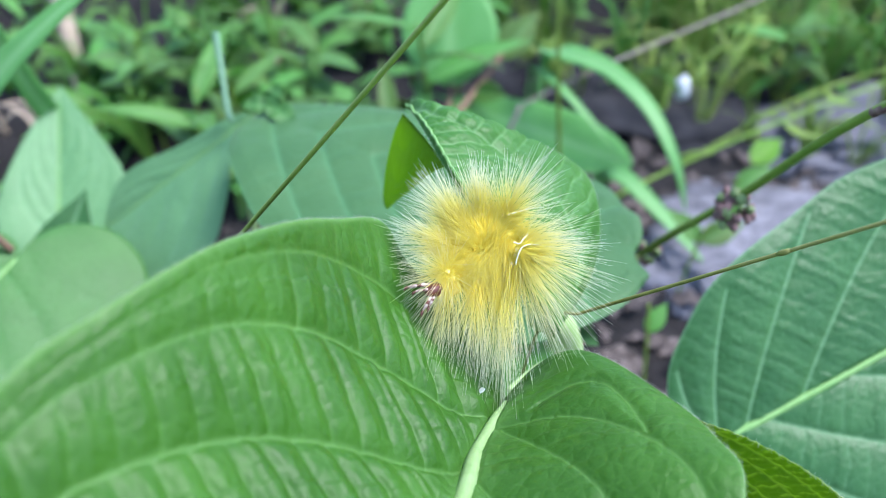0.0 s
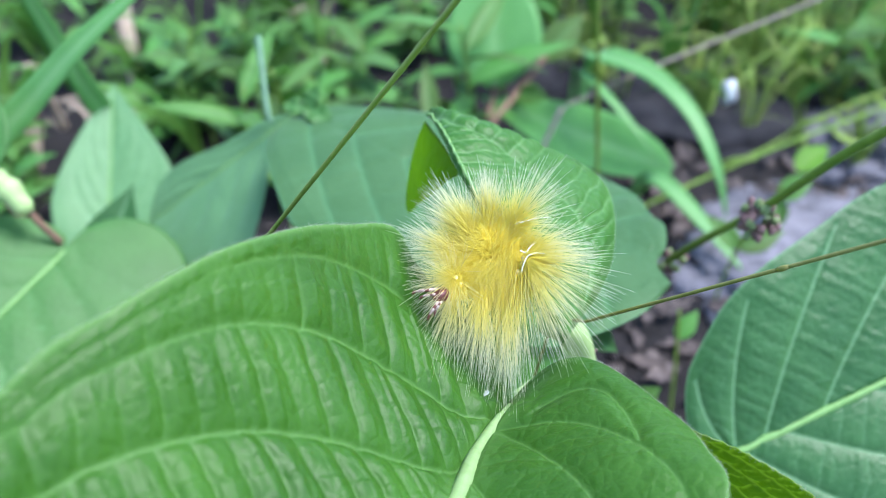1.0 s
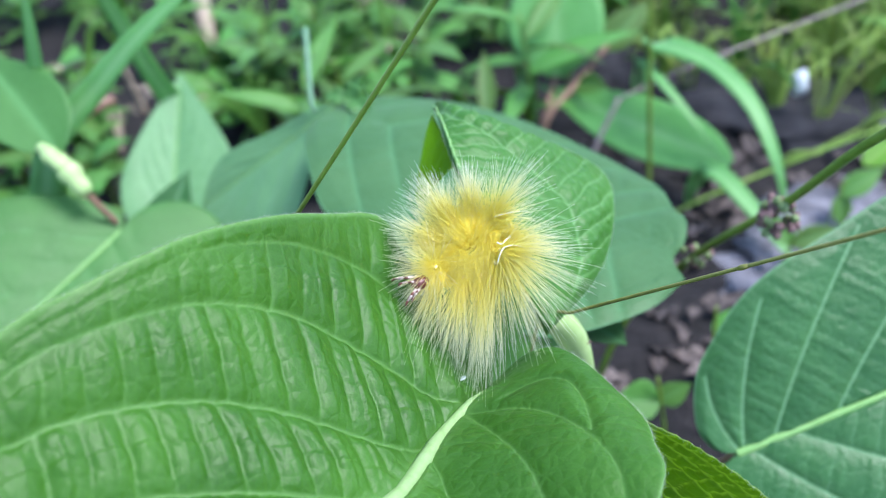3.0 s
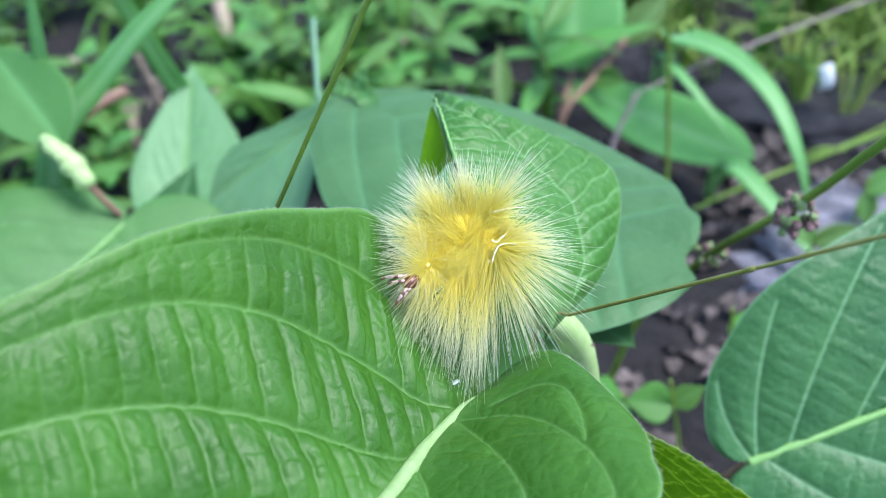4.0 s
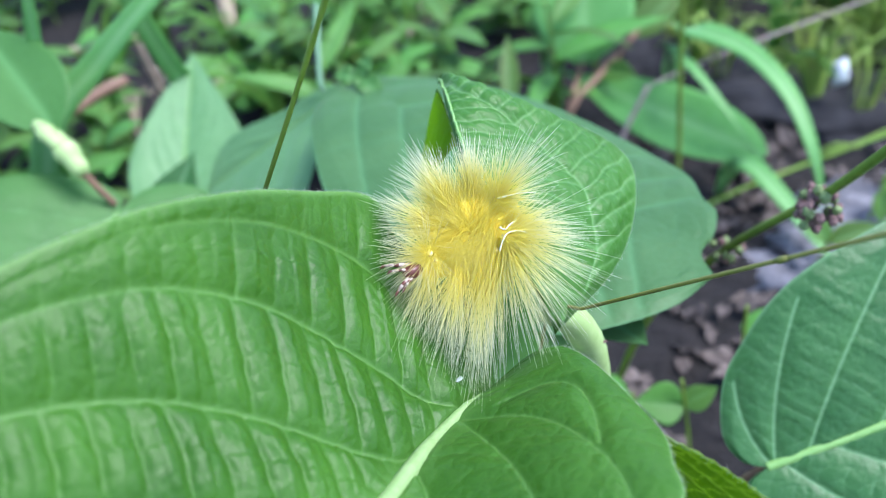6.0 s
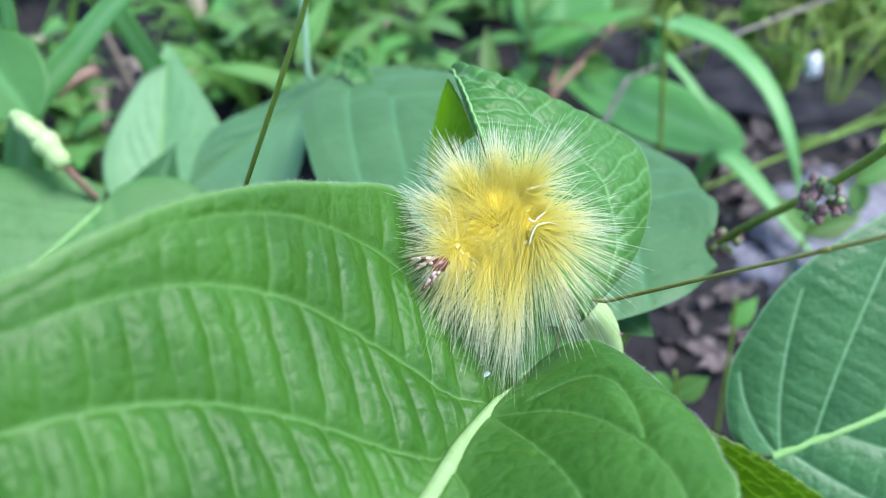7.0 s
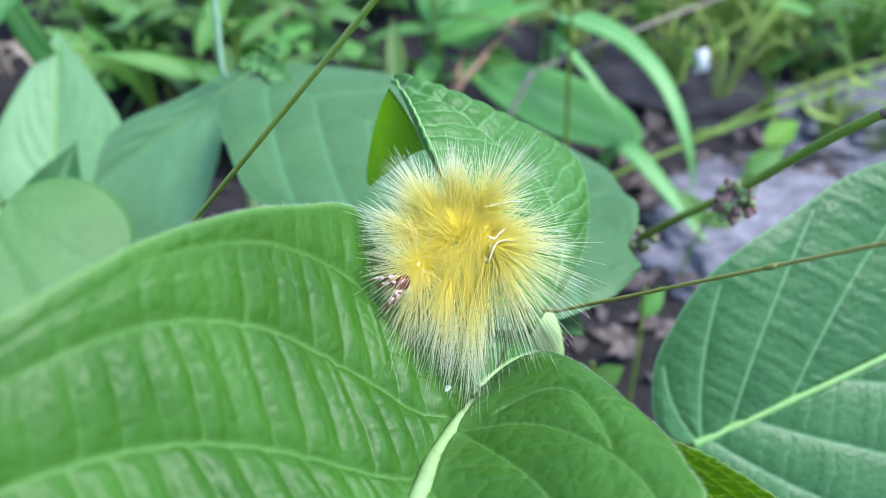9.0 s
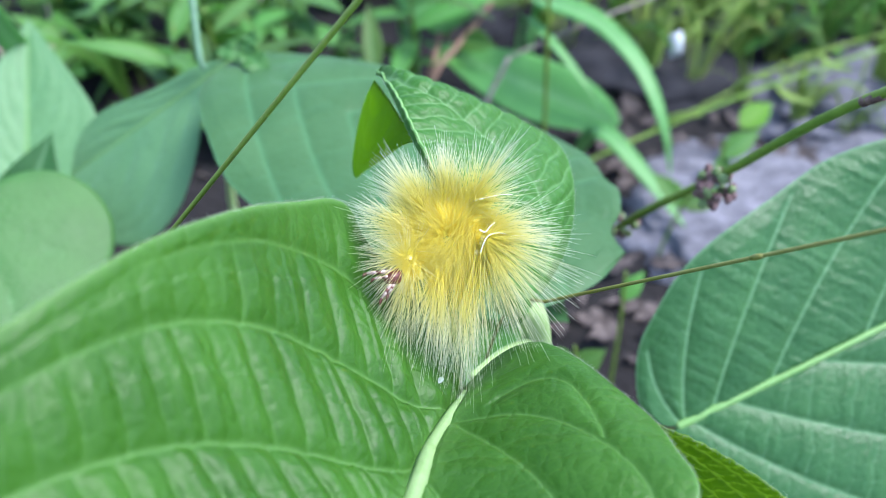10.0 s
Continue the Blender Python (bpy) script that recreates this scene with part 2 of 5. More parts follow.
def hair_mesh(name, roots, dirs, lengths, bends, radius, material, sides=3, steps=6):
    """Many tapered hairs in one mesh; bends is how far each tip is carried aside."""
    n = len(roots)
    u = np.linspace(0, 1, steps)
    p = roots[:, None] + lengths[:, None, None] * (dirs[:, None] * u[None, :, None]) + bends[:, None] * (u**2)[None, :, None]
    d = np.gradient(p, axis=1)
    d /= np.linalg.norm(d, axis=2, keepdims=True) + 1e-12
    a = np.cross(d, np.array([0.3, 0.5, 0.81]))
    a /= np.linalg.norm(a, axis=2, keepdims=True) + 1e-9
    b = np.cross(d, a)
    ang = np.linspace(0, 2 * np.pi, sides, endpoint=False)
    r = (radius[:, None] * (1.0 - 0.75 * u**1.5)[None])[..., None, None]
    v = p[:, :, None] + r * (np.cos(ang)[:, None] * a[:, :, None] + np.sin(ang)[:, None] * b[:, :, None])
    i, s, j = np.meshgrid(np.arange(n), np.arange(steps - 1), np.arange(sides), indexing="ij")
    at = lambda si, ji: (i * steps + si) * sides + ji % sides
    faces = np.stack([at(s, j), at(s, j + 1), at(s + 1, j + 1), at(s + 1, j)], -1).reshape(-1, 4)
    along = np.broadcast_to(u[None, :, None], (n, steps, sides)).ravel()
    return mesh_of(name, v.reshape(-1, 3), faces, material, [("along", along)])


def smooth_noise(x, y, seed=0.0):
    """Cheap smooth variation, about -1 to 1."""
    return (np.sin(1.7 * x + 2.3 * y + seed) + np.sin(3.1 * x - 1.9 * y + 2.1 * seed) + np.sin(-2.2 * x + 4.3 * y + 0.7 * seed)) / 3


def lamina(left, right, base, tip, height, open_=1.0, wide=0.0026, wide2=0.0011, rim_fade=0.22, line=1.0, tilt=0.0, net=(), n=120, m=60, veins=(), spread=(0.021, 0.74), cross=0.009, deep=0.0010, fine=0.0003, thick=0.00035, rib_bend=0.0, seed=1.0, edge=0.0, dense=1.0, extra=None, halo=0.0):
    """A leaf blade in its own axes: x across, y from base to tip, z off the upper face. left and right are the control points of
    its margin from base to tip; height(x, y) is its cupped shape; veins are the places along the midrib at which side veins leave it.
    dense above 1 crowds the rows towards the base; extra(x, y, r, sign) may give a side its own relief and vein mask.
    Returns vertices, faces, the vein mask, the margin and the midrib."""
    sides = []
    tau = np.linspace(0, 1, n) ** dense
    yy = base + (tip - base) * tau
    mid = np.stack([rib_bend(yy) if callable(rib_bend) else rib_bend * np.sin(np.pi * tau), yy], 1)
    for sign, margin in ((1, left), (-1, right)):
        o = catmull(margin, 4 * n)
        k = tau * (4 * n - 1)
        o = np.stack([np.interp(k, np.arange(4 * n), o[:, c]) for c in (0, 1)], 1)
        r = np.linspace(0, 1, m) ** 0.9
        xy = mid[:, None] + (o - mid)[:, None] * r[None, :, None]
        x, y = xy[..., 0], xy[..., 1]
        rr = np.broadcast_to(r[None], x.shape)
        zz = np.minimum(rr / np.maximum(1 - rr, 0.03), 25.0) ** 0.6 if open_ else rr + 0 * rr
        s = (y - spread[0] * zz) / (1 + spread[1] * zz)
        vs = np.asarray(veins, float)
        vein = np.zeros_like(x)
        relief = np.zeros_like(x)
        if len(vs):
            si, sj = np.gradient(s)
            (xi, xj), (yi, yj) = np.gradient(x), np.gradient(y)
            det = xi * yj - xj * yi
            det = np.where(np.abs(det) < 1e-12, 1e-12, det)
            slope = np.hypot((si * yj - sj * yi) / det, (xi * sj - xj * si) / det)
            gap = s[..., None] - vs
            which = np.abs(gap).argmin(-1)[..., None]
            gap = np.take_along_axis(gap, which, -1)[..., 0]
            d1 = np.abs(gap) / np.clip(slope, 0.12, 8.0)
            steep = np.where(gap < 0, 0.75, 1.5) * wide
            band = (s[..., None] > vs).sum(-1)
            jig = np.sin(band * 12.9 + seed * 3.7 + sign) * 43.7
            ph = (y + 0.007 * np.exp(-np.maximum(y, -0.01) / 0.014) + tilt * np.abs(x) * np.clip(1.3 - y / 0.06, 0.5, 1) + 0.10 * cross * smooth_noise(y * 70 + band, x * 60, seed) + 0.045 * cross * smooth_noise(y * 260 + 3 * band, x * 240, seed + 2)) / cross + jig
            d2 = np.abs(ph - np.round(ph)) * cross
            amp = 0.6 + 0.4 * np.sin(jig * 7 + np.round(ph) * 2.4)
            fade = np.clip((1 - rr) / rim_fade, 0, 1) ** 0.8
            near = np.clip(rr / 0.22, 0, 1) ** 0.7
            ridge = np.abs(np.sin(np.pi * (0.9 * ph + 0.31 * band)))
            cushion = (1 - np.exp(-d1 / steep)) * (0.55 + 0.45 * (1 - np.exp(-d2 / wide2)))
            relief = (deep * cushion + fine * amp * (1 - np.exp(-d2 / wide2)) * (1 - np.exp(-d1 / (0.4 * wide)))) * fade * near
            relief += 0.22 * fine * smooth_noise(x * 420 + 2 * np.sin(y * 290), y * 390, seed) * fade * ridge
            vein = np.clip(0.60 * np.exp(-((d1 / (0.00024 * line)) ** 2)) + 0.30 * amp * np.exp(-((d2 / (0.00024 * line)) ** 2)), 0, 1) * (0.30 + 0.70 * fade)
        if len(net):
            width = np.linalg.norm(o - mid, axis=1)[:, None]
            d1 = np.abs(rr[..., None] - np.asarray(net)).min(-1) * width
            lane = (rr[..., None] > np.asarray(net)).sum(-1)
            ph = (y + 0.3 * cross * smooth_noise(y * 300 + 9 * lane, x * 300, seed)) / (cross * (1.5 - 0.25 * lane)) + 0.37 * lane
            d2 = np.abs(ph - np.round(ph)) * cross * (1.5 - 0.25 * lane)
            relief = deep * (1 - np.exp(-((d1 / wide) ** 2))) * 0.5 + fine * (1 - np.exp(-((d2 / wide2) ** 2)))
            vein = np.clip(np.exp(-((d1 / 0.00032) ** 2)) + 0.9 * np.exp(-((d2 / 0.00022) ** 2)), 0, 1)
        if extra is not None:
            own = extra(x, y, rr, sign)
            if own is not None:
                relief, vein = own
        if halo:
            vein = np.maximum(vein, halo * np.exp(-(np.linalg.norm(xy - mid[:, None], axis=-1) / 0.0022)))
        vein = np.maximum(vein, 0.8 * np.exp(-((1 - rr) / 0.012) ** 2) * (edge > 0))
        h = height(x, y) + relief
        sides.append((sign, x, y, h, vein, rr, zz))
    verts, faces, attr, off, grids = [], [], [], 0, []
    for sign, x, y, h, vein, rr, zz in sides:
        top = np.stack([x, y, h], -1)
        nu, nv = np.gradient(top, axis=0), np.gradient(top, axis=1)
        nor = np.cross(nv, nu) * sign
        nor /= np.linalg.norm(nor, axis=-1, keepdims=True) + 1e-12
        nor[nor[..., 2] < 0] *= -1
        body = thick * np.clip((1 - rr) / 0.03, 0.15, 1)
        low = top - nor * body[..., None]
        i, j = np.meshgrid(np.arange(n - 1), np.arange(m - 1), indexing="ij")
        q = np.stack([i * m + j, i * m + j + 1, (i + 1) * m + j + 1, (i + 1) * m + j], -1).reshape(-1, 4)
        q = q if sign < 0 else q[:, ::-1]
        rim = np.arange(n - 1) * m + m - 1
        wall = np.stack([rim, rim + n * m, rim + m + n * m, rim + m], -1)
        faces += (np.vstack([q, q[:, ::-1] + n * m, wall if sign < 0 else wall[:, ::-1]]) + off).tolist()
        verts += [top.reshape(-1, 3), low.reshape(-1, 3)]
        attr += [vein.ravel(), 0.6 * vein.ravel()]
        off += 2 * n * m
        grids.append((sign, top, nor))
    rim_line = [(g[1][:, -1], g[2][:, -1]) for g in grids]
    return np.vstack(verts), faces, np.concatenate(attr), rim_line, grids[0][1][:, 0]


def curved_veins(x, y, curves, deep, fine, wide, wide2, cross, lean, seed=1.0, line=1.0, pale=0.5):
    """Relief and vein mask of side veins that leave the midrib at y0 and run as y0 + a r + b r^2, r being the distance from it; curves
    hold (y0, a, b, from, to). Finer veins run between them like rungs that lean by lean."""
    r = np.abs(x)
    d1 = np.full(x.shape, 1.0)
    band = np.zeros(x.shape, int)
    for y0, a, b, r0, r1 in curves:
        yv = y0 + a * r + b * r * r
        gap = np.abs(y - yv) / np.sqrt(1 + (a + 2 * b * r) ** 2)
        out = np.maximum(r - r1, 0) + np.maximum(r0 - r, 0)
        d1 = np.minimum(d1, np.hypot(gap, out))
        band += y > yv
    jig = np.sin(band * 12.9 + seed * 3.7) * 43.7
    ph = (y + lean * r + 0.12 * cross * smooth_noise(y * 130 + 2 * band, x * 140, seed)) / cross + jig
    k = np.round(ph)
    d2 = np.abs(ph - k) * cross
    amp = 0.6 + 0.4 * np.sin(jig * 7 + k * 2.4)
    # short links halfway between the rungs
    ph3 = (r + 0.3 * cross * smooth_noise(y * 210, x * 260, seed + 4)) / (0.8 * cross) + 0.37 * k
    d3 = np.abs(ph3 - np.round(ph3)) * 0.8 * cross
    relief = deep * (1 - np.exp(-d1 / wide)) + fine * amp * (1 - np.exp(-d2 / wide2)) * (1 - np.exp(-d1 / (0.5 * wide))) + 0.35 * fine * (1 - np.exp(-d3 / wide2))
    vein = 0.9 * np.exp(-((d1 / (0.00042 * line)) ** 2)) + pale * amp * np.exp(-((d2 / (0.00032 * line)) ** 2)) + 0.4 * pale * np.exp(-((d3 / (0.00028 * line)) ** 2))
    return relief, np.clip(vein, 0, 1)


def add_leaf(name, parent, origin, y_dir, z_dir, material, label="", rib=0.0009, rib_material=None, midrib=True, rib_ends=(1.0, 0.25), rib_from=0.0, rib_shape=None, rib_sink=0.1, **shape):
    """A leaf of a plant: the blade, with its midrib under it."""
    v, f, attr, rim, mid = lamina(**shape)
    ax = axes_of(y_dir, z_dir)
    world_of = lambda p: np.asarray(origin) + np.asarray(p) @ ax
    me = mesh_of(name, world_of(v), f, material, [("vein", attr)])
    ob = put(name, me, parent, label)
    k = np.linspace(*rib_ends, len(mid)) if rib_shape is None else rib_shape(mid[:, 1])
    a = int(rib_from * len(mid))
    rv, rf = tube(world_of(mid + np.array([0, 0, rib * rib_sink]))[a:], (rib * k)[a:], 8)
    if midrib:
        put("midrib", mesh_of("midrib", rv, rf, rib_material or M_RIB), ob, "pale raised midrib")
    return ob, [(world_of(a), b @ ax) for a, b in rim], world_of(mid)


def plant(name, at, label, category="plant", group=""):
    ob = new(name)
    ob.empty_display_size = 0.01
    tagged(ob, label, category, group)
    return ob


def stalk(name, parent, points, r0, r1, material, label="", sides=10, n=28, knobs=0.0):
    p = catmull(points, n)
    r = np.linspace(r0, r1, n) * (1 + knobs * np.sin(np.arange(n) * 2.1))
    v, f = tube(p, r, sides)
    return put(name, mesh_of(name, v, f, material), parent, label)


# ---- the ground ----
def ground_height(x, y):
    """Gentle lumps, lower to the far right."""
    return 0.006 * smooth_noise(x * 18, y * 18, 1.3) + 0.004 * smooth_noise(x * 55, y * 47, 4.0) - 0.035


def build_ground():
    fine = np.linspace(-1.5, 1.5, 150)
    xs = np.r_[-60, -20, -6, -3, fine, 3, 6, 20, 60]
    ys = np.r_[-60, -20, -6, -2, np.linspace(-0.6, 2.4, 150), 4, 8, 20, 60]
    x, y = np.meshgrid(xs, ys, indexing="ij")
    z = ground_height(x, y)
    n, m = x.shape
    i, j = np.meshgrid(np.arange(n - 1), np.arange(m - 1), indexing="ij")
    q = np.stack([i * m + j, (i + 1) * m + j, (i + 1) * m + j + 1, i * m + j + 1], -1).reshape(-1, 4)
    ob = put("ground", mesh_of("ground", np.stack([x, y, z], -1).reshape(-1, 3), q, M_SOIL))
    tagged(ob, "near-black soil between low wild plants", "ground", kind="structure")


build_ground()


# ---- the plant with the larva: main leaf, folded young leaf, petioles ----
def main_height(x, y):
    a = np.abs(x)
    g = a / (a + 0.012)
    lift = 0.005 * np.log1p(np.exp((0.012 - y) / 0.005))
    yb = np.clip(y, -0.03, 0.095)
    hl = 0.374 * a + 1.183 * a**2 + 145.3 * a**3 + 6.089 * a * yb + 17.33 * a**2 * yb - 108.3 * a * yb**2 + 0.614 * g * lift - 0.273 * yb**2
    yr = np.clip(y, -0.03, 0.034)
    hr = 0.348 * a + 1.82 * a**2 - 239.3 * a**3 + 27.8 * a * yr + 660.9 * a**2 * yr - 1285.4 * a * yr**2 + 2.169 * g * lift - 0.307 * yr**2
    w = np.clip((a - 0.042) / 0.008, 0, 1)
    floor = 0.0032 * np.exp(-((x / 0.0045) ** 2)) * np.clip((0.018 - y) / 0.011, 0, 1) * np.clip((y + 0.004) / 0.010, 0, 1)
    return np.where(x > 0, hl - 0.0022 * w**2, hr) - 0.15 * np.maximum(y - 0.095, 0) + floor


def main_rib(y):
    """The midrib's bow to the side."""
    return np.interp(y, (-0.0085, -0.004, 0.003, 0.010, 0.018, 0.040, 0.165), (0.0, -0.0013, -0.0016, -0.0013, -0.0014, -0.0046, 0.0))


RIGHT_LOBE = ((0.0197, -2.24, 70.0, 0.009, 0.030), (0.0120, -0.42, 20.0, 0.0, 0.045), (0.0093, 0.60, 5.5, 0.0, 0.050), (0.0250, 0.60, 12.0, 0.0, 0.050), (0.0430, 0.60, 12.0, 0.0, 0.05), (0.062, 0.6, 12.0, 0.0, 0.05), (0.084, 0.6, 12.0, 0.0, 0.05))


def main_extra(x, y, r, sign):
    """The flatter lobe has its own arching veins."""
    if sign > 0:
        return None
    relief, vein = curved_veins(x, y, RIGHT_LOBE, 0.0014, 0.0005, 0.0018, 0.0010, 0.0068, 0.30, 2.0, 0.7, 0.30)
    fade = np.clip((1 - r) / 0.22, 0, 1) ** 0.8
    return relief * fade * np.clip(r / 0.05, 0, 1), 0.5 * vein * (0.3 + 0.6 * fade)


MAIN_LEFT = [(0.000, -0.0085), (0.0015, -0.0135), (0.009, -0.0165), (0.022, -0.0120), (0.0335, -0.0045), (0.0395, -0.0025), (0.0428, 0.006), (0.0450, 0.025), (0.0466, 0.044), (0.0481, 0.058), (0.0490, 0.068), (0.0502, 0.079), (0.0516, 0.093), (0.049, 0.112), (0.036, 0.136), (0.0, 0.165)]
MAIN_RIGHT = [(0.000, -0.0085), (-0.0038, -0.0115), (-0.0093, -0.0104), (-0.0170, -0.0063), (-0.028, 0.0000), (-0.0382, 0.0070), (-0.0430, 0.018), (-0.0472, 0.0265), (-0.0505, 0.045), (-0.050, 0.080), (-0.042, 0.115), (-0.026, 0.142), (0.0, 0.165)]
MAIN_VEINS = (-0.014, 0.0005, 0.019, 0.037, 0.055, 0.073, 0.091, 0.109, 0.127)

host = plant("broadleaf_plant", (0.03, 0.16, 0), "low plant with hairy heart-shaped green leaves")
main_leaf, main_rim, main_mid = add_leaf("leaf", host, (0.0111, 0.1246, 0.1703), (-0.317, -0.869, 0.381), (0.329, 0.276, 0.903), M_LEAF,
    "bright green cupped heart-shaped leaf, sunken veins", rib=0.0016, left=MAIN_LEFT, right=MAIN_RIGHT, base=-0.0085, tip=0.165, height=main_height, n=520, m=190, dense=1.25,
    veins=MAIN_VEINS, deep=0.0029, fine=0.0009, wide=0.0024, wide2=0.0013, cross=0.0064, tilt=0.5, rib_bend=main_rib, rib_from=0.034, edge=1, halo=0.75, rib_material=M_MAINRIB, rib_sink=0.05, extra=main_extra,
    rib_shape=lambda y: np.interp(y, (-0.008, -0.004, 0.004, 0.012, 0.022, 0.05, 0.165), (0.40, 0.50, 0.62, 0.90, 1.2, 1.1, 0.2)))


def fold_line(y):
    """Where the young leaf is creased: its own midrib, bowed to one side."""
    return -0.0092 * np.sin(np.pi * np.clip(1 - np.asarray(y) / 0.08, 0, 1))


FOLD_LEFT = [(0.0, 0.0), (0.006, 0.003), (0.020, 0.010), (0.030, 0.018), (0.0385, 0.030), (0.0425, 0.042), (0.035, 0.051), (0.018, 0.058), (0.006, 0.068), (0.0, 0.080)]


def fold_sheet(x, y):
    """Heights of the crease and of the free margin."""
    u = y / 0.082
    return 0.096 * u * (1 - u) - 0.50 * np.maximum(x - 0.002, 0) - 1.1 * np.maximum(-x - 0.001, 0)


def fold_height(x, y):
    """The larger half: a sheet that runs from the crease to the free margin, slightly arched."""
    yy = np.clip(y, 0, 0.08)
    crease = fold_line(yy)
    rim = catmull(FOLD_LEFT, 200)
    far = np.maximum(np.interp(yy, rim[:, 1], rim[:, 0]), crease + 0.001)
    w = np.clip((x - crease) / (far - crease), 0, 1)
    return (1 - w) * fold_sheet(crease, yy) + w * fold_sheet(far, yy) + 0.010 * w * (1 - w)


def fold_extra(x, y, r, sign):
    """A sunken vein down the middle, with pleats on both of its sides."""
    mid = np.interp(y, (0.0, 0.015, 0.031, 0.041, 0.052, 0.060, 0.066, 0.080), (0.004, 0.017, 0.0199, 0.0151, 0.0087, 0.0030, -0.001, -0.003))
    off = x - mid
    d0 = np.abs(off) * 0.85
    ph = (y + np.where(off < 0, 0.35, -0.42) * off + 0.0007 * smooth_noise(x * 200, y * 200, 3.0)) / 0.0052
    d1 = np.abs(ph - np.round(ph)) * 0.0052
    ph2 = (x + 0.4 * y + 0.0006 * smooth_noise(x * 330, y * 300, 1.0)) / 0.0044 + 0.4 * np.round(ph)
    d2 = np.abs(ph2 - np.round(ph2)) * 0.0044
    fade = np.clip((1 - r) / 0.16, 0, 1)
    relief = (0.0012 * (1 - np.exp(-d0 / 0.0016)) + 0.0011 * (1 - np.exp(-d1 / 0.0012)) * (0.6 + 0.4 * np.clip(off / 0.01, 0, 1)) + 0.0003 * (1 - np.exp(-d2 / 0.0009))) * fade
    vein = np.clip(0.7 * np.exp(-((d0 / 0.0004) ** 2)) + 0.55 * np.exp(-((d1 / 0.00036) ** 2)) + 0.25 * np.exp(-((d2 / 0.0003) ** 2)), 0, 1)
    return relief, vein


FOLD_RIGHT = [(float(fold_line(y)) - 0.0007 * math.sin(math.pi * y / 0.08), y) for y in (0.0, 0.012, 0.025, 0.04, 0.052, 0.064, 0.074, 0.080)]
young_leaf, young_rim, young_mid = add_leaf("leaf", host, (0.028, 0.150, 0.172), (-0.499, 0.755, 0.424), (0.316, -0.298, 0.901), M_CURL,
    "young light-green leaf folded along its midrib", rib=0.00042, rib_ends=(0.3, 1.0), rib_from=0.5, left=FOLD_LEFT, right=FOLD_RIGHT, base=0.0, tip=0.080, height=fold_height, n=240, m=140, rib_bend=fold_line,
    edge=1, extra=fold_extra)

FLAP_EDGE = [(0.0, 0.0), (-0.006, 0.008), (-0.015, 0.017), (-0.024, 0.026), (-0.030, 0.0315), (-0.0285, 0.0365), (-0.022, 0.0395), (-0.015, 0.0402), (-0.008, 0.0388), (-0.003, 0.0362), (0.0, 0.034)]
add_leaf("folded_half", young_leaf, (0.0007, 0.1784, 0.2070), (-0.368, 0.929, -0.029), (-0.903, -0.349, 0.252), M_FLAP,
    "translucent folded half of the leaf, coloured brighter as if lit through", rib=0.0002, left=[(0.0, 0.0), (0.0004, 0.010), (0.0004, 0.025), (0.0, 0.034)], right=FLAP_EDGE, base=0.0, tip=0.034,
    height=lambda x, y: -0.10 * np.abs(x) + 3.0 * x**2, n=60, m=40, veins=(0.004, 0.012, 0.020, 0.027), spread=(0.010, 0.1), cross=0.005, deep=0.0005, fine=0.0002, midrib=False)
stalk("petiole", host, [(0.0165, 0.1385, 0.1660), (0.0190, 0.1430, 0.1635), (0.0255, 0.1520, 0.1600), (0.033, 0.160, 0.155)], 0.0008, 0.0018, M_PETIOLE, "pale green hairy petiole")
stalk("stem", host, [(0.0250, 0.1560, 0.1760), (0.0310, 0.1600, 0.1690), (0.0370, 0.1690, 0.1480), (0.0390, 0.1780, 0.1150), (0.040, 0.190, 0.05), (0.040, 0.20, -0.04)], 0.0044, 0.0046, M_PETIOLE, "thick pale green stem with a brown scar")


# ---- right-hand plant ----
def right_height(x, y):
    return 0.12 * np.abs(x) - 0.9 * x**2 + 0.0012 * np.sin(y * 60) * np.abs(x) / 0.03 - 0.4 * np.maximum(y, 0) ** 2


RIGHT_L = [(0.0, -0.003), (0.003, -0.011), (0.012, -0.018), (0.030, -0.014), (0.046, 0.004), (0.056, 0.030), (0.060, 0.060), (0.056, 0.095), (0.040, 0.135), (0.018, 0.165), (0.0, 0.185)]
RIGHT_R = [(0.0, -0.003), (-0.004, -0.009), (-0.012, -0.0115), (-0.022, -0.0085), (-0.031, -0.003), (-0.038, 0.005), (-0.0475, 0.019), (-0.053, 0.035), (-0.057, 0.060), (-0.0605, 0.088), (-0.054, 0.120), (-0.034, 0.155), (0.0, 0.185)]
RIGHT_UPPER = ((-0.0013, -0.36, 12.7, 0.0, 0.028), (-0.0001, 0.32, 6.0, 0.0, 0.045), (0.0105, 0.80, 4.3, 0.0, 0.055), (0.0327, 1.05, 8.5, 0.0, 0.055), (0.0695, 1.05, 7.0, 0.0, 0.055), (0.104, 1.0, 6.0, 0.0, 0.05))
RIGHT_LOWER = ((0.002, 0.65, 4.0, 0.0, 0.06), (0.0175, 1.15, 4.0, 0.0, 0.06), (0.050, 1.75, 5.0, 0.0, 0.05), (0.085, 1.7, 5.0, 0.0, 0.05))


def right_extra(x, y, r, sign):
    relief, vein = curved_veins(x, y, RIGHT_LOWER if sign > 0 else RIGHT_UPPER, 0.0014, 0.0005, 0.0035, 0.0020, 0.0092, 0.75, 5.0, 1.0, 0.38)
    fade = np.clip((1 - r) / 0.12, 0, 1)
    return relief * fade * np.clip(r / 0.04, 0, 1), vein * (0.3 + 0.7 * fade)


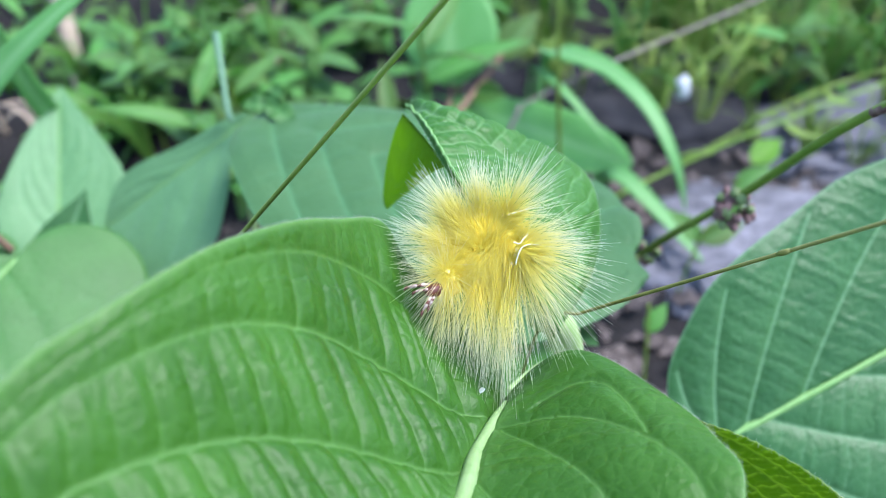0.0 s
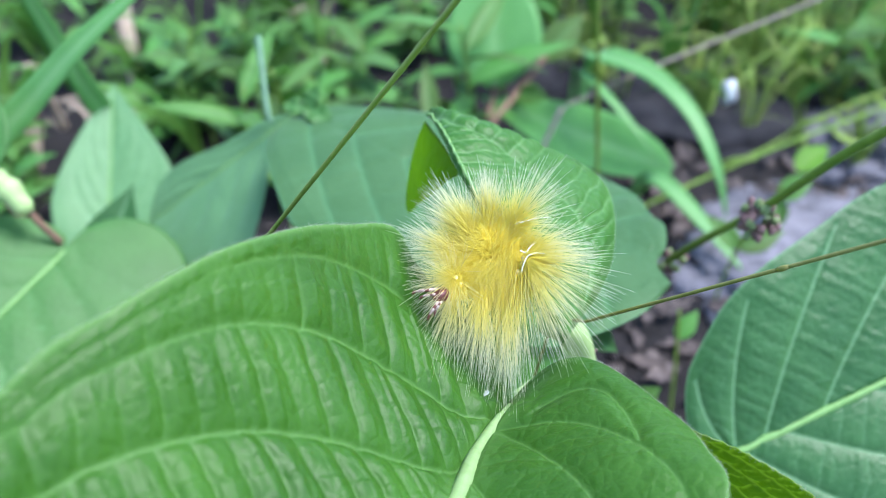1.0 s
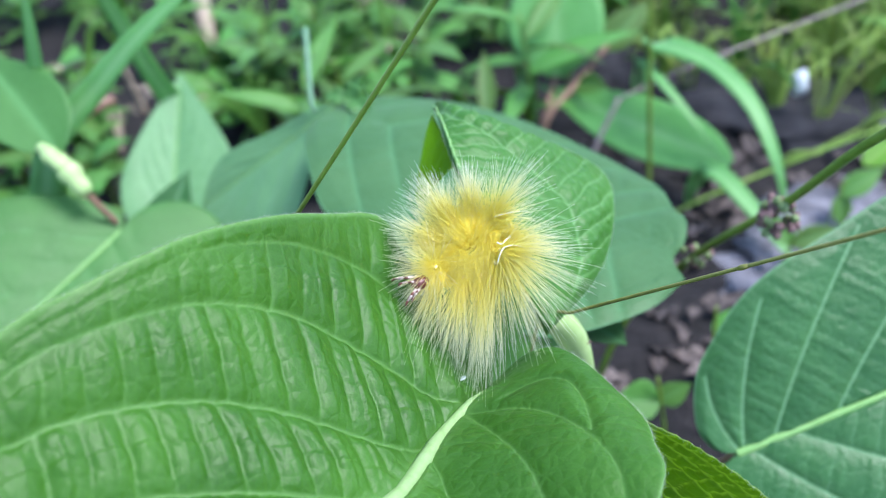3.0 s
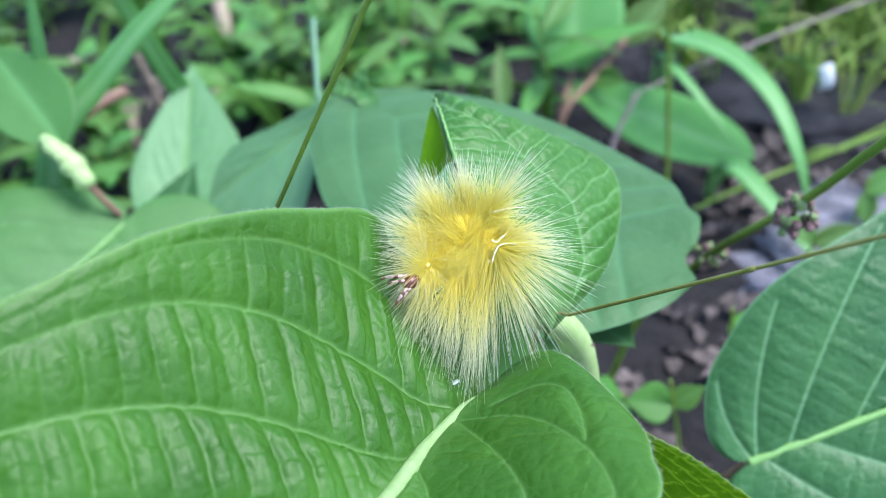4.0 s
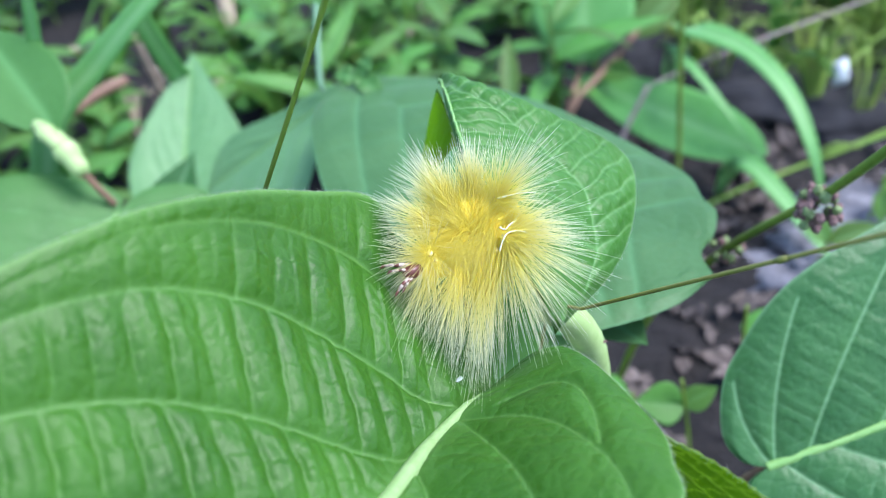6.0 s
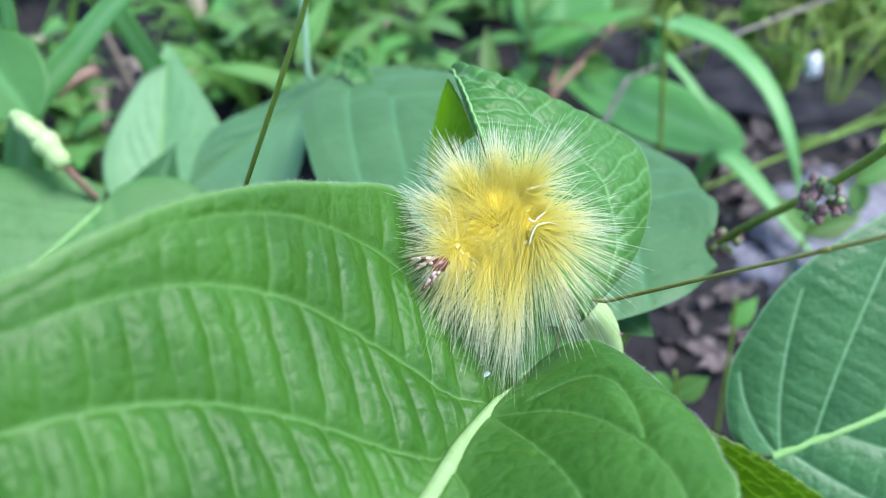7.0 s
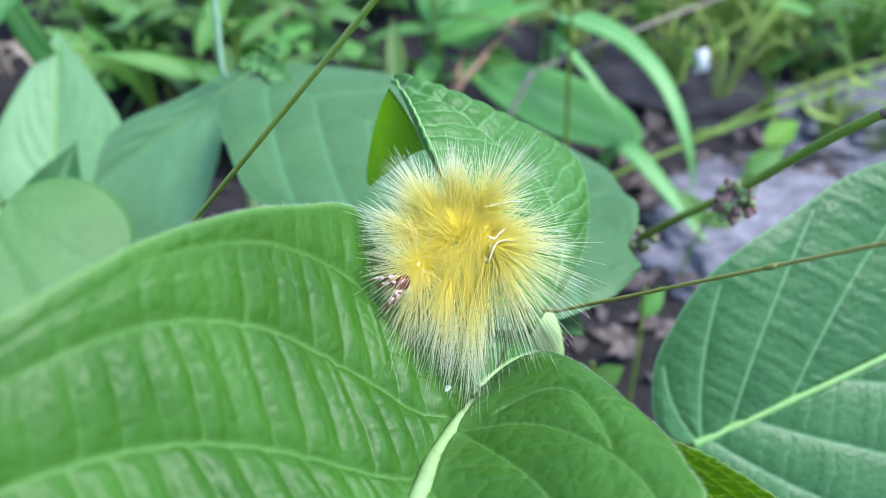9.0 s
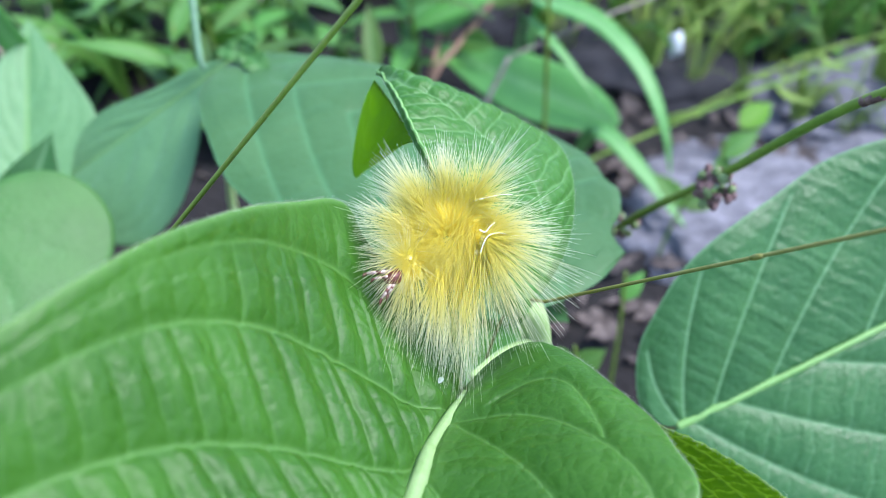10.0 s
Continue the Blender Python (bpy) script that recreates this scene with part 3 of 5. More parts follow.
neighbour = plant("broadleaf_plant", (0.1, 0.18, 0), "plant with a large dark green oval leaf")
right_leaf, right_rim, right_mid = add_leaf("leaf", neighbour, (0.0955, 0.1815, 0.0955), (0.885, 0.285, 0.367), (-0.034, -0.747, 0.664), M_DARK,
    "dark bluish-green oval leaf with pale midrib", rib=0.0016, left=RIGHT_L, right=RIGHT_R, base=-0.003, tip=0.185, height=right_height, n=300, m=130,
    extra=right_extra, edge=1)
stalk("petiole", neighbour, [(0.0945, 0.1822, 0.0948), (0.086, 0.185, 0.075), (0.080, 0.19, 0.04), (0.078, 0.195, -0.02)], 0.0016, 0.0024, M_REDSTEM, "reddish-green petiole")


# ---- plant behind: wide leaf and its shaded neighbour ----
def back_height(x, y):
    return 0.10 * np.abs(x) - 1.2 * x**2 + 0.0025 * np.sin(y * 45 + x * 30)


BACK_L = [(0.0, -0.006), (0.014, -0.004), (0.027, 0.003), (0.037, 0.013), (0.048, 0.029), (0.060, 0.050), (0.066, 0.072), (0.073, 0.105), (0.072, 0.141), (0.064, 0.168), (0.050, 0.1805), (0.030, 0.1905), (0.0115, 0.1928)]
BACK_R = [(0.0, -0.006), (-0.010, -0.009), (-0.019, 0.006), (-0.027, 0.028), (-0.034, 0.055), (-0.040, 0.095), (-0.0405, 0.120), (-0.0388, 0.135), (-0.033, 0.156), (-0.0215, 0.1695), (-0.0178, 0.1768), (-0.0072, 0.1825), (0.0022, 0.1836), (0.0070, 0.1868), (0.0115, 0.1928)]
BACK_VEINS = ((0.004, 0.9, 6.0, 0.0, 0.06), (0.032, 1.0, 6.0, 0.0, 0.06), (0.062, 1.0, 6.0, 0.0, 0.06), (0.094, 1.0, 5.0, 0.0, 0.06), (0.126, 0.9, 4.0, 0.0, 0.06), (0.152, 0.7, 3.0, 0.0, 0.05))


def back_extra(x, y, r, sign):
    relief, vein = curved_veins(x, y, BACK_VEINS, 0.0011, 0.0004, 0.004, 0.003, 0.016, 0.5, 3.0, 2.4, 0.3)
    fade = np.clip((1 - r) / 0.15, 0, 1)
    return relief * fade, 0.5 * vein * fade


behind = plant("broadleaf_plant", (-0.08, 0.34, 0), "plant with wide flat pale-green leaves")
back_leaf, back_rim, back_mid = add_leaf("leaf", behind, (-0.0825, 0.335, 0.142), (0.84, -0.542, -0.033), (-0.006, -0.07, 0.998), M_BACK,
    "wide flat dull-green leaf with notched margin", rib=0.0010, left=BACK_L, right=BACK_R, base=-0.006, tip=0.1928, height=back_height, n=200, m=90, rib_bend=lambda y: 0.0115 * np.clip(y / 0.1928, 0, 1) ** 2, extra=back_extra, edge=1, midrib=False)


def hang_height(x, y):
    return 0.25 * np.abs(x) - 2.0 * x**2


SHADE_L = [(0.0, 0.0), (0.006, 0.012), (0.010, 0.040), (0.016, 0.068), (0.013, 0.085), (0.003, 0.098), (-0.008, 0.108)]
SHADE_R = [(0.0, 0.0), (-0.010, 0.018), (-0.030, 0.030), (-0.050, 0.050), (-0.055, 0.075), (-0.040, 0.095), (-0.008, 0.108)]
add_leaf("leaf", behind, (-0.09, 0.345, 0.14), (-0.808, -0.162, -0.566), (-0.119, -0.62, 0.77), M_PALE,
    "shaded blue-green hanging leaf", rib=0.0008, left=SHADE_L, right=SHADE_R, base=0.0, tip=0.108, height=hang_height, n=60, m=30,
    veins=(0.01, 0.03, 0.05, 0.07), spread=(0.02, 0.15), cross=0.02, deep=0.0008, fine=0.0002)
stalk("stem", behind, [(-0.086, 0.340, 0.141), (-0.098, 0.352, 0.125), (-0.11, 0.38, 0.05), (-0.112, 0.385, -0.04)], 0.0016, 0.0026, M_PETIOLE, "pale bluish stem")


# ---- upright pointed leaf ----
def spade_height(x, y):
    return 0.22 * np.abs(x) - 1.5 * x**2


SPADE_L = [(0.0, -0.01), (0.025, -0.008), (0.042, 0.010), (0.043, 0.030), (0.035, 0.053), (0.021, 0.076), (0.008, 0.095), (0.0, 0.107)]
SPADE_R = [(0.0, -0.01), (-0.022, -0.006), (-0.031, 0.010), (-0.032, 0.030), (-0.025, 0.054), (-0.015, 0.078), (-0.006, 0.095), (0.0, 0.107)]
pointed = plant("broadleaf_plant", (-0.23, 0.38, 0), "plant with an upright pointed pale-green leaf")
add_leaf("leaf", pointed, (-0.232, 0.385, 0.03), (-0.10, 0.75, 0.654), (0.333, -0.594, 0.732), M_PALE,
    "upright pointed pale-green leaf", rib=0.0009, left=SPADE_L, right=SPADE_R, base=-0.01, tip=0.107, height=spade_height, n=60, m=30,
    veins=(-0.005, 0.01, 0.025, 0.045), spread=(0.03, 0.15), cross=0.02, deep=0.0006, fine=0.0002)
stalk("petiole", pointed, [(-0.231, 0.3775, 0.0235), (-0.230, 0.372, 0.008), (-0.230, 0.372, -0.02)], 0.0014, 0.0018, M_STALK)


# ---- plant at the left edge: heart leaf on a red stem with a pale bud ----
def heart_height(x, y):
    return 0.10 * np.abs(x) - 1.5 * x**2


edge_plant = plant("broadleaf_plant", (-0.22, 0.3, 0), "plant with heart-shaped leaves on a reddish stem")
HEART_L = [(0.0, 0.0), (0.004, -0.006), (0.015, -0.006), (0.0275, 0.0005), (0.036, 0.007), (0.050, 0.022), (0.054, 0.048), (0.042, 0.082), (0.020, 0.108), (0.0, 0.122)]
HEART_R = [(0.0, 0.0), (0.001, -0.014), (-0.006, -0.027), (-0.019, -0.034), (-0.034, -0.033), (-0.048, -0.024), (-0.058, -0.004), (-0.060, 0.028), (-0.046, 0.070), (-0.022, 0.105), (0.0, 0.122)]
add_leaf("leaf", edge_plant, (-0.1827, 0.2709, 0.1075), (-0.385, -0.899, -0.216), (0.404, -0.373, 0.835), M_MID,
    "mid-green heart-shaped leaf with pale midrib", rib=0.0010, left=HEART_L, right=HEART_R, base=0.0, tip=0.122, height=heart_height, n=70, m=36,
    veins=(0.0, 0.02, 0.04, 0.06), spread=(0.02, 0.2), cross=0.02, deep=0.0008, fine=0.0002)
stalk("stem", edge_plant, [(-0.184, 0.272, 0.112), (-0.205, 0.285, 0.112), (-0.226, 0.300, 0.120), (-0.25, 0.315, 0.13)], 0.0013, 0.0022, M_REDSTEM, "reddish-brown stem")
stalk("stem", edge_plant, [(-0.205, 0.285, 0.112), (-0.20, 0.30, 0.07), (-0.20, 0.31, -0.02)], 0.0016, 0.0022, M_REDSTEM, "reddish-brown stem")


# ---- stiff twig with a knotty flower bud ----
def build_bud_twig():
    ob = plant("flower_stalk", (0.1, 0.24, 0), "green-brown stalk with a withered knotty flower bud", "plant")
    stalk("stem", ob, [(0.140, 0.160, 0.255), (0.116, 0.196, 0.213), (0.105, 0.236, 0.162), (0.083, 0.262, 0.118), (0.060, 0.285, 0.06), (0.045, 0.30, -0.02)], 0.0014, 0.0018, M_STALK, "olive stalk with scars")
    rng = np.random.default_rng(5)
    for k in range(64):
        d = rng.normal(size=3)
        d /= np.linalg.norm(d)
        c = np.array([0.1035, 0.236, 0.1565]) + d * np.array([0.0078, 0.0055, 0.0082]) * (0.6 + 0.4 * rng.random())
        if k >= 48:
            c = np.array([0.083, 0.262, 0.118]) + d * np.array([0.006, 0.004, 0.004])
        bm = bmesh.new()
        bmesh.ops.create_icosphere(bm, subdivisions=2, radius=0.0015)
        for v in bm.verts:
            v.co *= 1 + 0.35 * noise.noise(v.co * 900 + Vector((k, 0, 0)))
        me = bpy.data.meshes.new("floret")
        bm.to_mesh(me)
        bm.free()
        me.materials.append(M_BUD if k % 3 else M_BUDGREEN)
        f = put("floret", me, ob)
        f.location, f.scale = c, (1, 1, 1.25)
    stalk("scar", ob, [(0.1165, 0.1950, 0.2140), (0.1176, 0.1930, 0.2163), (0.1188, 0.1912, 0.2185)], 0.0015, 0.0016, M_BUD, "brown dry scar on the stalk", n=8, knobs=0.06)


build_bud_twig()


# ---- thin grass stalks ----
def grass_stalk(name, label, lower, upper, r0, r1, bow):
    ob = new(name)
    tagged(ob, label, "grass stalk", "grass stalks")
    p = catmull([(0, 0, -lower), (bow * 0.4, 0, -lower * 0.3), (bow, 0, upper * 0.45), (0, 0, upper)], 26)
    v, f = tube(p, np.linspace(r0, r1, 26), 8)
    put("culm", mesh_of("culm", v, f, M_STALK), ob)
    v, f = tube([(bow * 0.95, 0, upper * 0.5 - 0.0009), (bow * 0.95, 0, upper * 0.5), (bow * 0.95, 0, upper * 0.5 + 0.0009)], [r0 * 1.0, r0 * 1.25, r0 * 1.0], 8)
    put("node", mesh_of("node", v, f, M_STALK), ob)
    return ob


swaying = grass_stalk("grass_stalk", "thin olive-green grass stalk swaying behind the leaf", 0.10, 0.11, 0.00042, 0.00075, 0.0006)


# ---- the larva ----
def build_larva():
    ob = new("caterpillar")
    tagged(ob, "curled caterpillar covered in long bright yellow hairs", "caterpillar")
    rng = np.random.default_rng(11)
    c = np.array([0.0100, 0.1488, 0.2000])
    nrm = np.array([0.08, -0.76, 0.64])
    nrm /= np.linalg.norm(nrm)
    right = np.array([1.0, 0, 0]) - nrm * nrm[0]
    right /= np.linalg.norm(right)
    up = np.cross(nrm, right)
    at = lambda a, b, h: c + right * a + up * b + nrm * h
    mm = 0.001
    # body: a ring, open at the lower side where head and tail meet
    ang = np.radians(np.linspace(232, -128, 40))
    ring = np.array([at(0.0066 * np.cos(w), 0.0066 * np.sin(w), -0.0027 + 0.0010 * np.sin(w)) for w in ang])
    rad = 0.0056 * np.sin(np.linspace(0.55, np.pi - 0.35, 40)) ** 0.5 * (1 + 0.07 * np.cos(np.arange(40) * np.pi * 2 / 3.3))
    v, f = tube(ring, rad, 14)
    put("body", mesh_of("body", v, f, M_SKIN), ob, "plump yellow segmented body")
    neck = catmull([ring[0], at(-0.0085, -0.0072, 0.0015), at(-0.0118, -0.0080, 0.0046)], 8)
    v, f = tube(neck, np.linspace(0.0028, 0.0020, 8), 12)
    put("neck", mesh_of("neck", v, f, M_SKIN), ob)
    v, f = tube(catmull([at(-0.0112, -0.0074, 0.0044), at(-0.0126, -0.0082, 0.0062), at(-0.0138, -0.0088, 0.0074), at(-0.0146, -0.0092, 0.0079)], 9), 0.0017 * np.array([0.6, 0.85, 1.0, 1.05, 1.0, 0.9, 0.75, 0.5, 0.15]), 12)
    put("head", mesh_of("head", v, f, M_HEAD), ob, "small reddish-brown head")
    # legs: foot across, up, height, then the hip, all in mm
    for foot, hip, size in (((-18.6, -7.6, 8.6), (-13.2, -6.9, 6.4), 1.0), ((-16.9, -8.6, 8.8), (-13.4, -8.0, 6.8), 0.8), ((-15.2, -12.8, 8.4), (-13.0, -9.2, 6.6), 1.05), ((-13.8, -11.8, 8.2), (-12.4, -9.4, 6.4), 0.8)):
        p, q = at(*(np.array(foot) * mm)), at(*(np.array(hip) * mm))
        bow = catmull([q, (p + q) / 2 + nrm * 0.0009, p], 13)
        swell = size * 0.00044 * (1.15 - 0.35 * np.linspace(0, 1, 13)) * (1 + 0.22 * np.cos(np.linspace(0, 5.2 * np.pi, 13)))
        v, f = tube(bow, swell, 9)
        leg = put("leg", mesh_of("leg", v, f, M_LEG), ob, "pinkish-white jointed leg with brown bands")
        for k in (6,):
            v, f = tube(bow[k : k + 3], swell[k : k + 3] * np.array([1.04, 1.22, 1.04]), 9)
            put("joint", mesh_of("joint", v, f, M_HEAD), leg, "dark red-brown joint")
        d = (p - q) / np.linalg.norm(p - q)
        v, f = tube([p, p + d * 0.0005 - up * 0.0002, p + d * 0.0009 - up * 0.0007], [swell[-1], 0.00036, 0.00008], 8)
        put("claw", mesh_of("claw", v, f, M_HEAD), leg, "brown claw")
    # long tufts: across, up, height, fan from, fan to, shortest, longest (mm), count, lift off the leaf from, to
    fans = [
        (-9.6, -4.1, 5.0, 95, 305, 8, 13.5, 260, -4, 40),
        (-8.4, -5.6, 4.2, 228, 284, 13, 23, 120, -4, 30),
        (-9.4, 2.0, 3.2, 118, 208, 10, 16, 230, -6, 34),
        (-6.4, 6.8, 3.2, 96, 165, 10, 17.5, 270, -6, 34),
        (-1.6, 9.2, 3.0, 70, 122, 8, 15, 230, -4, 34),
        (3.8, 9.0, 3.8, -15, 120, 8, 19, 250, -4, 40),
        (3.8, 9.2, 3.6, 36, 72, 16, 22, 30, 0, 30),
        (6.6, 0.8, 6.6, -70, 45, 9, 25, 290, -10, 30),
        (6.4, -0.4, 6.0, -92, -32, 15, 29, 150, -8, 30),
        (5.4, -2.4, 5.4, -112, -78, 21, 33, 120, -8, 20),
        (-2.4, -6.4, 4.4, 236, 290, 13, 25, 190, -6, 34),
        (1.8, -5.6, 4.6, 252, 290, 16, 29, 110, -6, 28),
        (8.6, 4.0, 3.6, -35, 40, 8, 16, 150, -4, 40),
    ]
    # short combed coat over the back: across, up, height, lie
    coat = [(-8.2, 4.6, 3.0, 160), (-6.0, 7.2, 3.0, 135), (-3.0, 8.4, 3.2, 110), (0.6, 8.8, 3.2, 85), (-8.0, 0.6, 3.6, 190), (-5.4, 3.6, 4.0, 155), (-2.6, 5.6, 4.2, 125), (0.6, 6.2, 4.2, 70), (3.6, 6.6, 4.0, 35),
            (-5.6, 0.4, 4.2, 200), (-2.8, 2.6, 4.4, 150), (0.2, 3.2, 4.4, 60), (3.2, 3.6, 4.6, 250), (-6.6, -3.6, 4.4, 350), (-4.4, -3.8, 4.6, 345), (-1.6, -0.4, 4.6, 260), (1.4, 0.4, 4.8, 255), (4.2, 0.4, 5.0, 265),
            (-3.6, -1.8, 4.4, 300), (0.2, -2.6, 4.8, 275), (2.8, -2.4, 5.0, 270), (-2.6, -5.0, 4.2, 262), (2.8, -5.0, 4.4, 278), (0.2, -5.4, 4.2, 270), (5.6, -3.4, 4.8, 290), (6.2, 5.0, 3.6, 10)]
    for a, b, h, f0, f1, lo, hi, count, t0, t1 in fans:
        root = at(a * mm, b * mm, h * mm)
        w = np.radians(rng.normal(0.5 * (f0 + f1), 0.30 * (f1 - f0), count))
        el = np.radians(t0 + (t1 - t0) * rng.random(count) ** 1.2)
        # hairs stand in small bundles
        bundle = rng.integers(0, count // 9 + 8, count)
        w += rng.normal(size=count // 9 + 8)[bundle] * 0.05
        d = np.cos(el)[:, None] * (np.cos(w)[:, None] * right + np.sin(w)[:, None] * up) + np.sin(el)[:, None] * nrm
        roots = root + rng.normal(size=(count, 3)) * 0.0008 + d * 0.0004
        off = np.abs(np.degrees(w) - 0.5 * (f0 + f1)) / (0.5 * (f1 - f0) + 1)
        lens = mm * (lo + (hi - lo) * rng.random(count) ** 1.1) * (1 - 0.22 * np.clip(off, 0, 1.2))
        bends = rng.normal(size=(count, 3)) * (0.045 * lens)[:, None] + np.array([0, 0, -0.0014]) * (lens / 0.018)[:, None] ** 2
        put("hair_tuft", hair_mesh("hair_tuft", roots, d, lens, bends, 0.000052 + 0.000030 * rng.random(count), M_HAIR, steps=7), ob)
        bm = bmesh.new()
        bmesh.ops.create_icosphere(bm, subdivisions=2, radius=0.0008)
        me = bpy.data.meshes.new("wart")
        bm.to_mesh(me)
        bm.free()
        me.materials.append(M_WART)
        put("wart", me, ob, "pale wart from which hairs grow").location = root
    for a, b, h, lie in coat:
        count = 120
        root = at(a * mm, b * mm, h * mm - 0.0004)
        w = np.radians(rng.normal(lie, 22, count))
        el = np.radians(rng.uniform(-4, 26, count))
        d = np.cos(el)[:, None] * (np.cos(w)[:, None] * right + np.sin(w)[:, None] * up) + np.sin(el)[:, None] * nrm
        lens = mm * (3.6 + 4.6 * rng.random(count))
        spread = rng.normal(size=(count, 2)) * 0.0013
        roots = root + spread[:, :1] * right + spread[:, 1:] * up + rng.normal(size=(count, 1)) * 0.0004 * nrm
        put("hair_tuft", hair_mesh("hair_tuft", roots, d, lens, rng.normal(size=(count, 3)) * 0.0004 - nrm * 0.0006, 0.000050 + 0.00002 * rng.random(count), M_DOWN, steps=5), ob, "short deep-yellow hair")
    # thick white strands where hairs have stuck together
    for pts in ([(4.2, 9.0, 4.8), (6.5, 9.6, 6.0), (9.5, 10.4, 6.6), (12.6, 10.6, 6.2)], [(5.8, -2.6, 7.2), (6.2, -0.6, 8.0), (7.2, 1.4, 8.4), (9.5, 2.1, 8.2), (13.0, 1.7, 7.4), (16.5, 1.9, 6.6)], [(5.4, 2.6, 7.4), (6.6, 2.2, 8.0), (7.6, 3.4, 7.8), (8.8, 4.4, 7.2)]):
        path = catmull([at(*(np.array(p) * mm)) for p in pts], 22)
        v, f = tube(path, np.linspace(0.00018, 0.00006, 22) * (1 + 0.25 * np.sin(np.arange(22) * 1.7)), 7)
        put("hair_strand", mesh_of("hair_strand", v, f, M_STRAND), ob, "thick white strand of matted hairs")
    return ob


build_larva()


# ---- the leaf seen from below, beside the main leaf ----
def strip_height(x, y):
    return 0.10 * np.abs(x) + 2.0 * x**2


STRIP_L = [(0.0, -0.004), (0.005, -0.003), (0.010, 0.004), (0.0125, 0.016), (0.0125, 0.030), (0.011, 0.046), (0.008, 0.062), (0.0, 0.080)]
STRIP_R = [(0.0, -0.004), (-0.006, -0.002), (-0.016, 0.008), (-0.022, 0.022), (-0.022, 0.040), (-0.014, 0.062), (0.0, 0.080)]
strip_leaf, strip_rim, strip_mid = add_leaf("leaf", host, (0.0484, 0.1141, 0.1803), (0.80, -0.31, -0.72), (-0.52, -0.62, 0.10), M_UNDER,
    "yellow-green leaf underside with netted veins", rib=0.0007, left=STRIP_L, right=STRIP_R, base=-0.004, tip=0.080, height=strip_height, n=160, m=60,
    net=(0.25, 0.55, 0.80), cross=0.0030, deep=0.0005, fine=0.0004, wide=0.0008, wide2=0.0007, midrib=False, edge=1)

# lower leaf in the shade of the main one
def lower_leaf():
    single_leaf(host, (0.042, 0.186, 0.112), (-0.024, 0.163, 0.137), 0.062, M_CURL, 0.05, (0.1, -0.5, 0.85), "shaded lower leaf")


# grass stalk leaning over the neighbour
def still_stalk():
    ob = new("grass_stalk")
    tagged(ob, "thin brownish-green grass stalk crossing the leaves", "grass stalk", "grass stalks")
    pts = catmull([(0.018, 0.175, -0.03), (0.020, 0.170, 0.10), (0.0255, 0.1562, 0.1715), (0.0336, 0.1510, 0.1800), (0.0618, 0.1334, 0.2083), (0.0817, 0.1210, 0.2282), (0.115, 0.100, 0.262)], 50)
    v, f = tube(pts, np.linspace(0.0005, 0.00042, 50), 8)
    put("culm", mesh_of("culm", v, f, M_CULM), ob)
    p = np.array([0.0690, 0.1289, 0.2155])
    d = np.array([0.645, -0.403, 0.648])
    v, f = tube([p - d * 0.0014, p - d * 0.0004, p + d * 0.0004, p + d * 0.0014], [0.00045, 0.00065, 0.00062, 0.00045], 8)
    put("node", mesh_of("node", v, f, M_CULM), ob)


still_stalk()
scar_v, scar_f = tube([(0.0365, 0.1640, 0.1560), (0.0385, 0.1650, 0.1563), (0.0405, 0.1662, 0.1560)], [0.0004, 0.0008, 0.0003], 6)
put("scar", mesh_of("scar", scar_v, scar_f, M_BUD), host, "brown scar")


# small flake lying on the main leaf
def build_flake():
    bm = bmesh.new()
    ring = [(0.0008, 0.0), (0.0006, 0.0006), (0.0, 0.0008), (-0.0006, 0.0005), (-0.0007, -0.0002), (-0.0002, -0.0006), (0.0005, -0.0005)]
    top = [bm.verts.new((x, y, 0.00022 - 30 * (x * x + y * y))) for x, y in ring]
    low = [bm.verts.new((x * 1.05, y * 1.05, 0)) for x, y in ring]
    bm.faces.new(top)
    bm.faces.new(low[::-1])
    for k in range(7):
        bm.faces.new((low[k], low[(k + 1) % 7], top[(k + 1) % 7], top[k]))
    me = bpy.data.meshes.new("flake")
    bm.to_mesh(me)
    bm.free()
    me.materials.append(M_FLAKE)
    ob = put("flake", me)
    m = Matrix(axes_of((0.5, -0.7, 0.5), (0.15, -0.35, 0.9)).tolist()).transposed().to_4x4()
    leaf = BVHTree.FromPolygons([v.co for v in main_leaf.data.vertices], [tuple(p.vertices) for p in main_leaf.data.polygons])
    spot = leaf.ray_cast(Vector((0.0078, 0.1155, 0.1896)), Vector((0.047, 0.69, -0.72)))[0]
    ob.matrix_world = Matrix.Translation(spot) @ m @ Matrix.Scale(1.5, 4)
    tagged(ob, "tiny white flake lying on the main leaf", "debris")


build_flake()


# fine hairs along the margins of the hairy leaves
def margin_fuzz(rims, parent, count, length, seed):
    rng = np.random.default_rng(seed)
    for line, nor in rims:
        k = rng.random(count) * (len(line) - 1.001)
        i, f = k.astype(int), (k % 1)[:, None]
        root = line[i] * (1 - f) + line[i + 1] * f
        d = nor[i] * 0.6 + rng.normal(size=(count, 3)) * 0.7
        d /= np.linalg.norm(d, axis=1)[:, None]
        ob = put("margin_fuzz", hair_mesh("margin_fuzz", root - d * 0.0001, d, length * (0.5 + rng.random(count)), rng.normal(size=(count, 3)) * 0.0001, np.full(count, 0.000016), M_FUZZ, steps=3), parent, "fine white hairs on the margin")
        ob["kind"] = "stuff"


margin_fuzz(main_rim, main_leaf, 2200, 0.0007, 3)
margin_fuzz(strip_rim, strip_leaf, 900, 0.0007, 6)
margin_fuzz(young_rim, young_leaf, 700, 0.0006, 4)


